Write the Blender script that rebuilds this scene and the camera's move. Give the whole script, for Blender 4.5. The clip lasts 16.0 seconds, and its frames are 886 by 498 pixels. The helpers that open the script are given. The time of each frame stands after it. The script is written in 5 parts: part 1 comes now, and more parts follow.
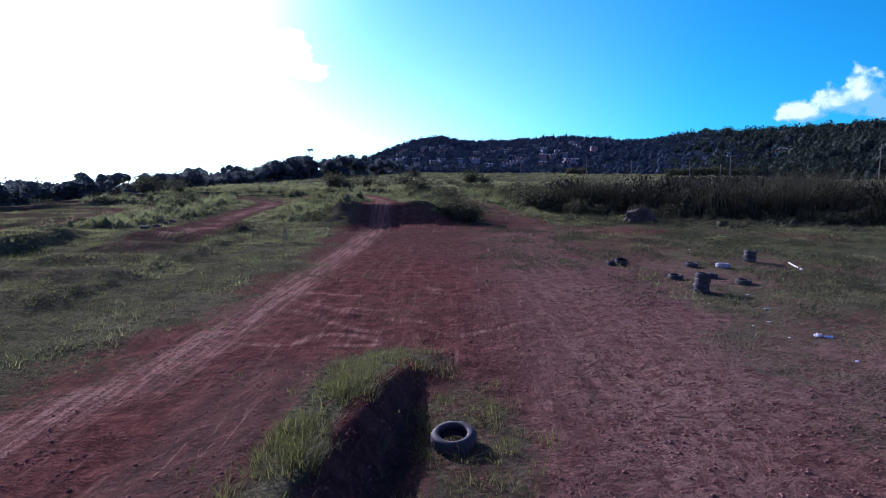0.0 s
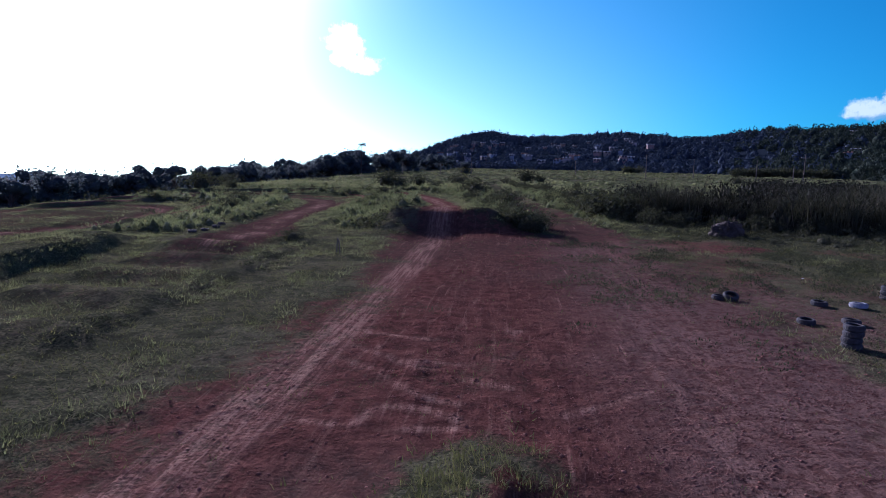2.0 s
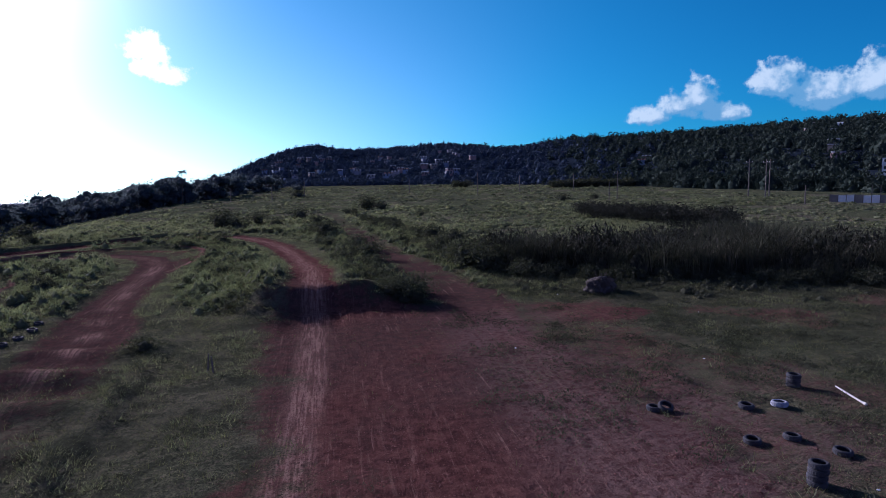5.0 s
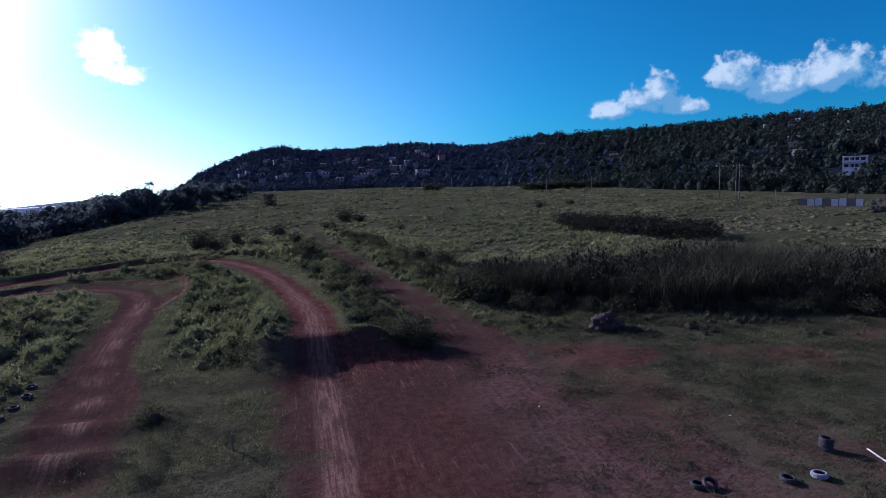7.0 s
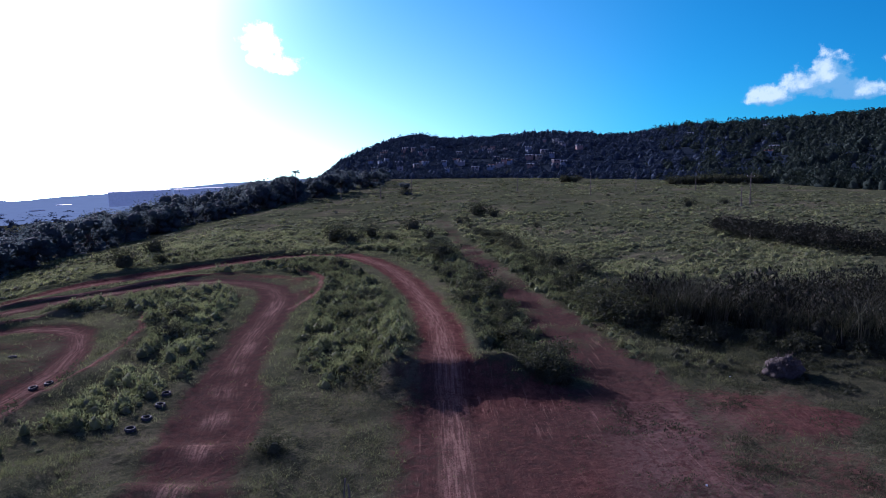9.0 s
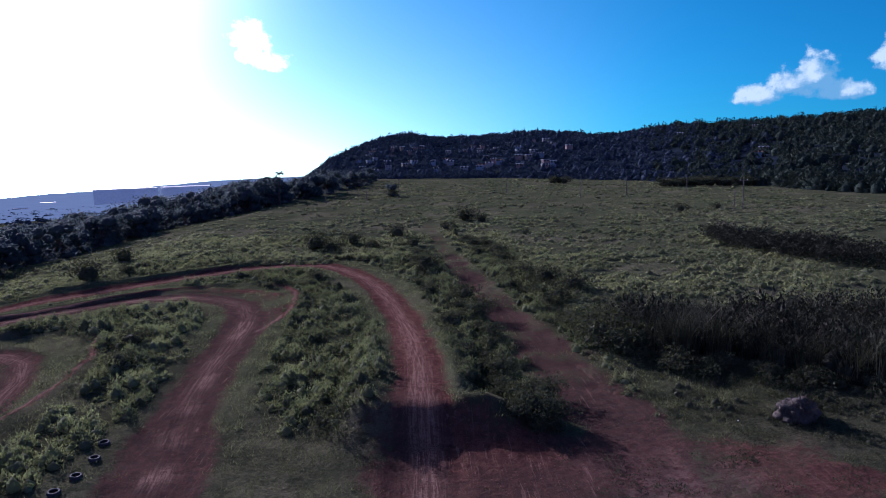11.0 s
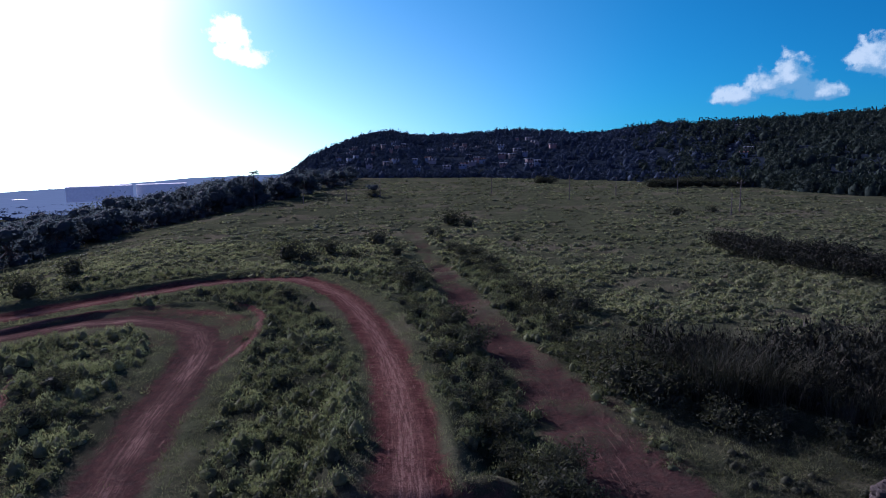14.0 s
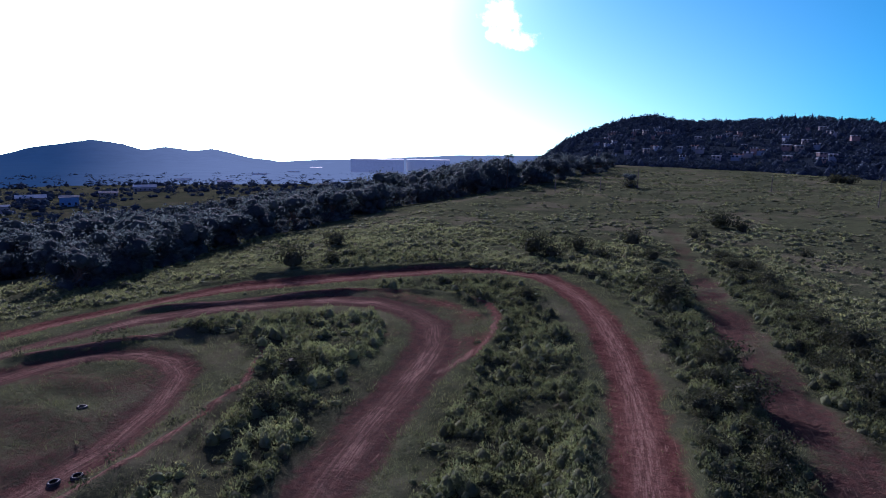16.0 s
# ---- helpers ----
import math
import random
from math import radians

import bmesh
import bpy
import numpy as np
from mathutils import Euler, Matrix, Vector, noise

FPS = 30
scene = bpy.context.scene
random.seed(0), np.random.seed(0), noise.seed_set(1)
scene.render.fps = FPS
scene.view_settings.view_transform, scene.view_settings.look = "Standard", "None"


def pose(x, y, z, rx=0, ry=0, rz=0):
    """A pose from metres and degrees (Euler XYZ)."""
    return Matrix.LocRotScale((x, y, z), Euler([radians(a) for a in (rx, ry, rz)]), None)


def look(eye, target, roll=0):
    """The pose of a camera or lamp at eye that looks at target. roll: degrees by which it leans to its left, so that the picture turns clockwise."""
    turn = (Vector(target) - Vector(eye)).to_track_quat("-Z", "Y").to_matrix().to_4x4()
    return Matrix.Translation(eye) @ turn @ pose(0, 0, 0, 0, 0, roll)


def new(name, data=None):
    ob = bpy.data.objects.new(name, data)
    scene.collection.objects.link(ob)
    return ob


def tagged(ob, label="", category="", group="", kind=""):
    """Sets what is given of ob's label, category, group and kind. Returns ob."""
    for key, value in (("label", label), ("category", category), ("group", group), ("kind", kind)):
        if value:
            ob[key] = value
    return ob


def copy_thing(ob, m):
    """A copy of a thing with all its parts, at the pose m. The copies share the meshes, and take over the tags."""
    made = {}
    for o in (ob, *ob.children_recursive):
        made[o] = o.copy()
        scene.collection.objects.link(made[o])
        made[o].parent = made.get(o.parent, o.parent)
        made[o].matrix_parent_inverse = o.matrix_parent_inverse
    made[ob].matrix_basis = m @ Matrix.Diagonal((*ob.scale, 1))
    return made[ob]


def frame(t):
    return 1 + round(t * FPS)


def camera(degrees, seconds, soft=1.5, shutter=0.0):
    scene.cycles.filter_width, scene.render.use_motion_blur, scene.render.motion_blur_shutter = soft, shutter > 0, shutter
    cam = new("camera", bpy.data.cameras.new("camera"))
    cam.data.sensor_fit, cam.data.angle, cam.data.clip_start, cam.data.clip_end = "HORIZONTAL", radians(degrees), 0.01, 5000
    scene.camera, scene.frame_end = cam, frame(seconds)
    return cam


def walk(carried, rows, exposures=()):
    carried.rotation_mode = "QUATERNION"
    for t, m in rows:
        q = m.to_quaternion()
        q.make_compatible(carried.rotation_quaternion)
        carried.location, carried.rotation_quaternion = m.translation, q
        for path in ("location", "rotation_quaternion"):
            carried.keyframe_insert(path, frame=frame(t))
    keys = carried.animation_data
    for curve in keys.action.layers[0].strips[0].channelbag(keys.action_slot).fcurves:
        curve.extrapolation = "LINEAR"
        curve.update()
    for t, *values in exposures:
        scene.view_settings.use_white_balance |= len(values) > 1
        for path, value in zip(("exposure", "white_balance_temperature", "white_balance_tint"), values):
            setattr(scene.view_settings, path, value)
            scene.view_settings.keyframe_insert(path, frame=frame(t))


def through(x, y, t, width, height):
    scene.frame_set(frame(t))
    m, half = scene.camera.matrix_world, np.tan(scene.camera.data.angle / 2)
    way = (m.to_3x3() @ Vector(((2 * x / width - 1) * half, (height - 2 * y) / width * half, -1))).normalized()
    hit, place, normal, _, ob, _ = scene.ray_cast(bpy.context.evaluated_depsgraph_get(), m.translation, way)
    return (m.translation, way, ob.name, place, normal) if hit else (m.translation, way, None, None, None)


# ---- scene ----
cam = camera(70.5, 16.0, soft=0.8)
PATH = [
    (0, (-0.206, -0.879, 4.134), (-0.554, 18.944, 1.497), -0.01),
    (0.5, (-0.546, -0.021, 4.389), (-1.286, 19.775, 1.643), 0.11),
    (1, (-0.787, 1.017, 4.356), (-1.095, 20.833, 1.664), 0.07),
    (1.5, (-1.055, 1.908, 4.424), (-1.329, 21.724, 1.726), 0.10),
    (2, (-1.300, 2.610, 4.765), (-3.159, 22.323, 1.947), 0.83),
    (2.5, (-1.495, 3.229, 5.211), (-3.653, 22.906, 2.349), 0.79),
    (3, (-1.764, 4.040, 5.744), (-2.741, 23.825, 2.989), 0.31),
    (3.5, (-2.216, 4.781, 6.208), (-1.413, 24.590, 3.563), -0.15),
    (4, (-2.784, 5.502, 6.804), (-0.477, 25.204, 4.250), -0.53),
    (6.5, (-6.064, 6.833, 10.712), (-2.043, 26.251, 8.111), -1.64),
    (7, (-6.288, 7.534, 11.215), (-1.805, 26.844, 8.562), -2.17),
    (7.5, (-6.331, 8.315, 11.508), (-1.020, 27.411, 8.839), -2.79),
    (8, (-6.446, 9.267, 11.842), (-0.113, 28.046, 9.147), -3.06),
    (8.5, (-6.570, 10.464, 12.238), (-2.393, 29.822, 9.442), -2.64),
    (9, (-6.097, 11.581, 12.570), (-5.763, 31.364, 9.652), -1.48),
    (9.5, (-5.705, 12.481, 12.847), (-5.398, 32.259, 9.893), -1.80),
    (12, (-5.164, 17.904, 13.860), (-4.353, 37.654, 10.815), -0.85),
    (12.5, (-5.102, 19.137, 13.941), (-4.555, 38.887, 10.837), -0.85),
    (13, (-5.126, 20.518, 13.877), (-3.143, 40.191, 10.871), -1.31),
    (13.5, (-5.300, 21.889, 13.904), (-2.607, 41.480, 10.910), -1.51),
    (14, (-5.567, 23.466, 13.940), (-4.311, 43.190, 10.879), -0.96),
    (14.5, (-5.854, 25.144, 14.085), (-7.524, 44.809, 10.841), -0.21),
    (15, (-5.962, 26.807, 14.219), (-9.614, 46.174, 10.816), 0.20),
    (15.5, (-6.181, 28.155, 14.371), (-11.235, 47.190, 10.887), 0.63),
    (16, (-6.388, 29.329, 14.586), (-12.759, 47.944, 10.993), 1.06),
]
EXPOSURES = [(0.0, 0.28, 5300, 32), (1.0, 0.05, 5300, 32), (2.5, -0.18, 5300, 32), (4.0, -0.35, 5300, 32), (7.0, -0.42, 5300, 32), (9.0, -0.13, 5300, 32), (12.5, -0.34, 5300, 32), (14.2, -0.42, 5300, 32), (16.0, -0.26, 5300, 32)]
walk(cam, [(t, look(eye, target, roll)) for t, eye, target, roll in PATH], EXPOSURES)

# ---------------------------------------------------------------- light
SUN_AZ, SUN_EL = radians(37.0), radians(20.0)      # azimuth to the left of +y
SUN_DIR = Vector((-math.sin(SUN_AZ) * math.cos(SUN_EL), math.cos(SUN_AZ) * math.cos(SUN_EL), math.sin(SUN_EL)))


def rig_nodes(tree):
    """Small helpers for a node tree: add a node, link sockets, do maths."""
    nodes, links = tree.nodes, tree.links

    def put(socket, value):
        if hasattr(value, "is_linked"):
            links.new(value, socket)
        elif value is not None:
            socket.default_value = value

    def add(kind, **inputs):
        n = nodes.new(kind)
        for k, v in inputs.items():
            put(n.inputs[k.replace("_", " ")], v)
        return n

    def calc(op, a, b=None, c=None, clamp=False):
        n = nodes.new("ShaderNodeMath")
        n.operation, n.use_clamp = op, clamp
        for s, v in zip(n.inputs, (a, b, c)):
            put(s, v)
        return n.outputs[0]

    def mix(fac, a, b, kind="MIX"):
        n = nodes.new("ShaderNodeMix")
        n.data_type, n.blend_type = "RGBA", kind
        put(n.inputs["Factor"], fac)
        put(n.inputs["A"], a if hasattr(a, "is_linked") else (*a, 1))
        put(n.inputs["B"], b if hasattr(b, "is_linked") else (*b, 1))
        return n.outputs["Result"]

    def ramp(value, lo, hi, to_lo=0.0, to_hi=1.0):
        n = nodes.new("ShaderNodeMapRange")
        n.interpolation_type = "SMOOTHSTEP"
        for s, v in zip(n.inputs, (value, lo, hi, to_lo, to_hi)):
            put(s, v)
        return n.outputs[0]

    def noise_at(vector, scale, detail=4.0, rough=0.55, dist=0.0):
        n = nodes.new("ShaderNodeTexNoise")
        put(n.inputs["Vector"], vector)
        n.inputs["Scale"].default_value, n.inputs["Detail"].default_value = scale, detail
        n.inputs["Roughness"].default_value, n.inputs["Distortion"].default_value = rough, dist
        return n.outputs[0]

    def vec(op, a, b=None):
        n = nodes.new("ShaderNodeVectorMath")
        n.operation = op
        put(n.inputs[0], a)
        if b is not None:
            put(n.inputs[1], b)
        return n
    return add, calc, mix, ramp, noise_at, vec, links


def aim(az, el):
    az, el = radians(az), radians(el)
    return (-math.sin(az) * math.cos(el), math.cos(az) * math.cos(el), math.sin(el))


def build_world():
    world = bpy.data.worlds.new("sky")
    scene.world = world
    world.use_nodes = True
    tree = world.node_tree
    tree.nodes.clear()
    add, calc, mix, ramp, noise_at, vec, links = rig_nodes(tree)
    coord = add("ShaderNodeTexCoord").outputs["Generated"]
    # the field tips a little against the true level: tip the sky with it
    tip = add("ShaderNodeVectorRotate", Vector=coord, Angle=radians(SKY_TIP))
    tip.rotation_type = "X_AXIS"
    air = add("ShaderNodeTexSky")
    air.sky_type, air.sun_disc, air.sun_elevation, air.sun_rotation = "NISHITA", False, SUN_EL, -SUN_AZ
    air.air_density, air.dust_density, air.ozone_density = 0.8, 0.6, 2.0
    if air.inputs:
        links.new(tip.outputs[0], air.inputs[0])
    sky = air.outputs[0]
    # deep blue ahead, paler and hazier behind the camera
    ahead_y = add("ShaderNodeSeparateXYZ", Vector=coord).outputs["Y"]
    toward = calc("MAXIMUM", vec("DOT_PRODUCT", coord, tuple(SUN_DIR)).outputs["Value"], 0.0)
    front = mix(ramp(toward, 0.15, 0.85), SKY_SIDE, SKY_TINT)
    sky = mix(1.0, sky, mix(ramp(ahead_y, -0.25, 0.55), SKY_BACK, front), "MULTIPLY")
    up = add("ShaderNodeSeparateXYZ", Vector=tip.outputs[0]).outputs["Z"]
    deep = add("ShaderNodeVectorMath")
    deep.operation = "SCALE"
    links.new(sky, deep.inputs[0])
    links.new(ramp(up, 0.32, 0.95, 1.0, ZENITH), deep.inputs["Scale"])
    sky = deep.outputs[0]
    # the glare of the low sun in the hazy air round it, wider towards the horizon
    split = add("ShaderNodeSeparateXYZ", Vector=tip.outputs[0]).outputs["Z"]
    low = calc("POWER", 2.718, calc("MULTIPLY", calc("MAXIMUM", split, 0.0), -11.0))
    halo = calc("ADD", calc("MULTIPLY", calc("POWER", toward, 34.0), HALO_WIDE), calc("MULTIPLY", calc("POWER", toward, 120.0), HALO_NEAR))
    halo = calc("ADD", halo, calc("MULTIPLY", calc("MULTIPLY", calc("POWER", toward, 7.5), low), HALO_LOW))
    glow = add("ShaderNodeVectorMath")
    glow.operation = "SCALE"
    links.new(halo, glow.inputs["Scale"])
    glow.inputs[0].default_value = (1.38, 0.95, 0.82)
    sky = vec("ADD", sky, glow.outputs[0]).outputs[0]
    # pale haze along the horizon, strongest on the sun's side
    veil = add("ShaderNodeVectorMath")
    veil.operation = "SCALE"
    veil.inputs[0].default_value = HAZE
    links.new(calc("MULTIPLY", calc("POWER", 2.718, calc("MULTIPLY", calc("MAXIMUM", split, 0.0), -7.5)), ramp(toward, 0.50, 0.95)), veil.inputs["Scale"])
    sky = vec("ADD", sky, veil.outputs[0]).outputs[0]

    # clouds: heaps of soft balls with a flat foot, broken up by noise
    def heap(at):
        body = None
        for az, el, wide, high in CLOUDS:
            way = Vector(aim(az, el))
            side = Vector((0, 0, 1)).cross(way).normalized()
            up = way.cross(side)
            a = calc("DIVIDE", vec("DOT_PRODUCT", at, tuple(side)).outputs["Value"], radians(wide))
            b = calc("DIVIDE", vec("DOT_PRODUCT", at, tuple(up)).outputs["Value"], radians(high))
            b = calc("MULTIPLY", b, ramp(b, -0.3, 0.1, 1.9, 1.0))
            ahead = calc("GREATER_THAN", vec("DOT_PRODUCT", at, tuple(way)).outputs["Value"], 0.5)
            d = calc("SUBTRACT", 1.0, calc("SQRT", calc("ADD", calc("MULTIPLY", a, a), calc("MULTIPLY", b, b))))
            d = calc("SUBTRACT", calc("MULTIPLY", calc("ADD", d, 2.0), ahead), 2.0)
            body = d if body is None else calc("SMOOTH_MAX", body, d, 0.25)
        big = calc("SUBTRACT", noise_at(at, 26.0, 5.0, 0.55), 0.5)
        fine = calc("SUBTRACT", noise_at(at, 75.0, 4.0, 0.6), 0.5)
        return calc("ADD", body, calc("ADD", calc("MULTIPLY", big, 1.5), calc("MULTIPLY", fine, 0.9)))
    here = heap(coord)
    near_sun = vec("ADD", coord, (-0.016, 0.0, 0.018)).outputs[0]
    lit = ramp(calc("SUBTRACT", here, heap(near_sun)), -0.02, 0.75)
    # thin edges scatter the sun forwards: clouds near it are white through and through
    forward = calc("MULTIPLY", ramp(toward, 0.80, 0.93), 0.9)
    shade = mix(forward, mix(lit, CLOUD_DARK, CLOUD_LIGHT), CLOUD_WHITE)
    shade = vec("ADD", shade, glow.outputs[0]).outputs[0]
    sky = mix(calc("MULTIPLY", ramp(here, 0.0, 0.38), 0.96), sky, shade)
    back = add("ShaderNodeBackground", Color=sky, Strength=SKY_STRENGTH)
    out = add("ShaderNodeOutputWorld")
    links.new(back.outputs[0], out.inputs[0])


ZENITH = 0.3
HAZE = (4.4, 1.4, 0.6)
SKY_SIDE = (0.12, 0.86, 1.14)
SKY_BACK = (0.83, 0.75, 1.15)
SKY_TIP, SKY_STRENGTH, SKY_TINT = 2.2, 0.10, (0.20, 1.16, 1.36)
HALO_WIDE, HALO_NEAR, HALO_LOW = 46.0, 60.0, 36.0
CLOUD_LIGHT, CLOUD_DARK, CLOUD_WHITE = (7.8, 9.6, 9.2), (2.0, 4.9, 6.6), (14.0, 15.5, 14.5)
CLOUDS = [(14.1, 9.7, 1.9, 1.8), (12.7, 7.8, 1.9, 1.3), (14.4, 8.4, 1.3, 1.5), (-28.4, 3.9, 2.2, 1.3), (-30.4, 4.7, 2.0, 1.8), (-32.2, 5.2, 1.9, 2.3), (-34.2, 4.0, 2.0, 1.2),
          (-37.8, 5.9, 2.2, 2.4), (-40.8, 5.0, 2.8, 2.0), (-44.6, 5.8, 3.0, 2.4), (-49.5, 5.2, 3.6, 2.6), (48.7, 5.3, 3.4, 1.8), (53.0, 3.0, 4.0, 2.6), (52.5, -0.2, 3.0, 1.6), (57.0, 5.0, 4.0, 3.0)]
build_world()

sun = new("sun", bpy.data.lights.new("sun", "SUN"))
sun.data.energy, sun.data.angle, sun.data.color = 5.0, radians(0.6), (1.0, 0.90, 0.88)
sun.matrix_world = look(SUN_DIR * 100, (0, 0, 0))

# ---------------------------------------------------------------- shape of the land
def poly(*pts):
    return np.array(pts, float)


LANE = poly((-5.4, 40), (-5.6, 46), (-5.75, 52), (-6.15, 58), (-6.8, 65), (-8.0, 72), (-9.8, 79.5), (-11.8, 85.5), (-14.3, 90.3),
            (-17.6, 94.7), (-22.6, 95.3), (-28.3, 93.0), (-34, 87.8), (-38.3, 83.4), (-45, 76), (-52, 67), (-57, 55), (-60, 42))
TRACK_B = poly((-15, 8), (-15.2, 20), (-15.8, 29), (-16.3, 35), (-17.0, 41), (-18.1, 46), (-18.9, 51), (-19.5, 57), (-20, 65), (-20.6, 69.5),
               (-22.3, 73.8), (-25.5, 76.8), (-29.5, 78.2), (-33, 77.4), (-37.4, 74.2), (-41, 70.8), (-44.5, 66), (-47, 59), (-49, 48), (-51, 30))
TRACK_C = poly((-33, 28), (-31.0, 38), (-29.8, 45), (-30.0, 50), (-31.2, 54.6), (-33.2, 58.5), (-35.5, 60.2), (-38.2, 60.4), (-40.6, 59),
               (-42, 56.5), (-43, 52), (-44, 42), (-46, 28))
PATH_R = poly((3.6, 36), (4.4, 43.5), (3.6, 50), (2.9, 57), (1.8, 65), (1.0, 73), (0.3, 80), (-1.0, 91), (-1.9, 103), (-2.8, 118), (-4.2, 138))
BERM_B = poly((-18.6, 64.8), (-17.5, 67.4), (-17.1, 72), (-17.9, 77), (-19.8, 80.8), (-22.7, 82.7), (-27.3, 83), (-32, 81), (-35.4, 78.4), (-40, 73.6), (-46, 68.5))
BERM_C = poly((-28.6, 40), (-27.6, 47), (-27.6, 53), (-28.3, 58), (-30.2, 62.7), (-32.2, 65.5), (-34.6, 66.6), (-37.7, 65.3), (-40.2, 62.2), (-44, 57))
BERM_A = poly((-9, 94), (-15.6, 98.2), (-22, 98.5), (-28, 96), (-34.5, 91), (-40, 86), (-48, 78))
EMBANKMENT = poly((-19.8, 20), (-20.3, 24), (-20.8, 30), (-21.5, 36), (-22.3, 42))
WHEEL_MARKS = (poly((-5.6, 18.5), (-4.9, 17.9), (-3.5, 16.7), (-2.3, 15.9), (-1.0, 15.4)), poly((-5.4, 19.6), (-4.4, 19.1), (-3.1, 18.8), (-1.9, 19.2), (-0.6, 20.0)),
               poly((-3.4, 16.9), (-2.0, 16.8), (-1.2, 17.3), (-0.8, 18.1), (-0.8, 19.2), (-1.2, 20.4)), poly((-5.2, 17.0), (-4.1, 16.0), (-2.9, 14.7), (-2.1, 14.4)),
               poly((-7.0, 17.8), (-5.9, 17.5), (-5.1, 19.2)), poly((-4.6, 11.6), (-3.9, 13.0), (-3.5, 14.1), (-2.6, 14.0), (-1.4, 13.2)), poly((-5.6, 13.4), (-3.2, 12.9), (-0.6, 13.6), (2.0, 15.6)),
               poly((2.4, 9.0), (2.9, 13.0), (3.2, 17.0), (3.6, 20.4)), poly((3.9, 8.0), (4.2, 12.0), (4.2, 16.0), (3.9, 20.4)), poly((1.2, 7.6), (1.5, 11.0), (2.3, 15.0), (2.5, 20.4)))
LINE = poly((-7.6, 4), (-7.1, 8.5), (-6.4, 10.5), (-6.0, 13), (-5.9, 17), (-5.7, 23), (-5.4, 30), (-5.3, 38), (-5.5, 46))


def along(x, y, line):
    """Distance from points to a polyline and the way gone along it, with the side (left +)."""
    best = np.full(x.shape, 1e9)
    way, side = np.zeros(x.shape), np.zeros(x.shape)
    gone = 0.0
    for (ax, ay), (bx, by) in zip(line[:-1], line[1:]):
        dx, dy = bx - ax, by - ay
        ln = math.hypot(dx, dy)
        s = np.clip(((x - ax) * dx + (y - ay) * dy) / ln**2, 0, 1)
        ex, ey = x - ax - s * dx, y - ay - s * dy
        d = np.hypot(ex, ey)
        near = d < best
        best, way = np.where(near, d, best), np.where(near, gone + s * ln, way)
        side = np.where(near, np.sign(dx * ey - dy * ex), side)
        gone += ln
    return best, way, side


def step(v, lo, hi):
    s = np.clip((v - lo) / (hi - lo), 0, 1)
    return s * s * (3 - 2 * s)


GRAIN = np.random.RandomState(7).rand(257, 257)


def value_noise(x, y, size):
    """Smooth noise from 0 to 1 with cells of that size."""
    u, v = x / size + 1000.3, y / size + 1000.7
    i, j = np.floor(u).astype(int), np.floor(v).astype(int)
    f, g = u - i, v - j
    f, g = f * f * (3 - 2 * f), g * g * (3 - 2 * g)
    i, j = i % 256, j % 256
    a, b, c, d = GRAIN[i, j], GRAIN[i + 1, j], GRAIN[i, j + 1], GRAIN[i + 1, j + 1]
    return (a * (1 - f) + b * f) * (1 - g) + (c * (1 - f) + d * f) * g


def fbm(x, y, size, octaves=4):
    total, amp, norm = 0, 1.0, 0
    for k in range(octaves):
        total, norm = total + amp * value_noise(x + 17.7 * k, y - 9.1 * k, size / 2**k), norm + amp
        amp *= 0.5
    return total / norm


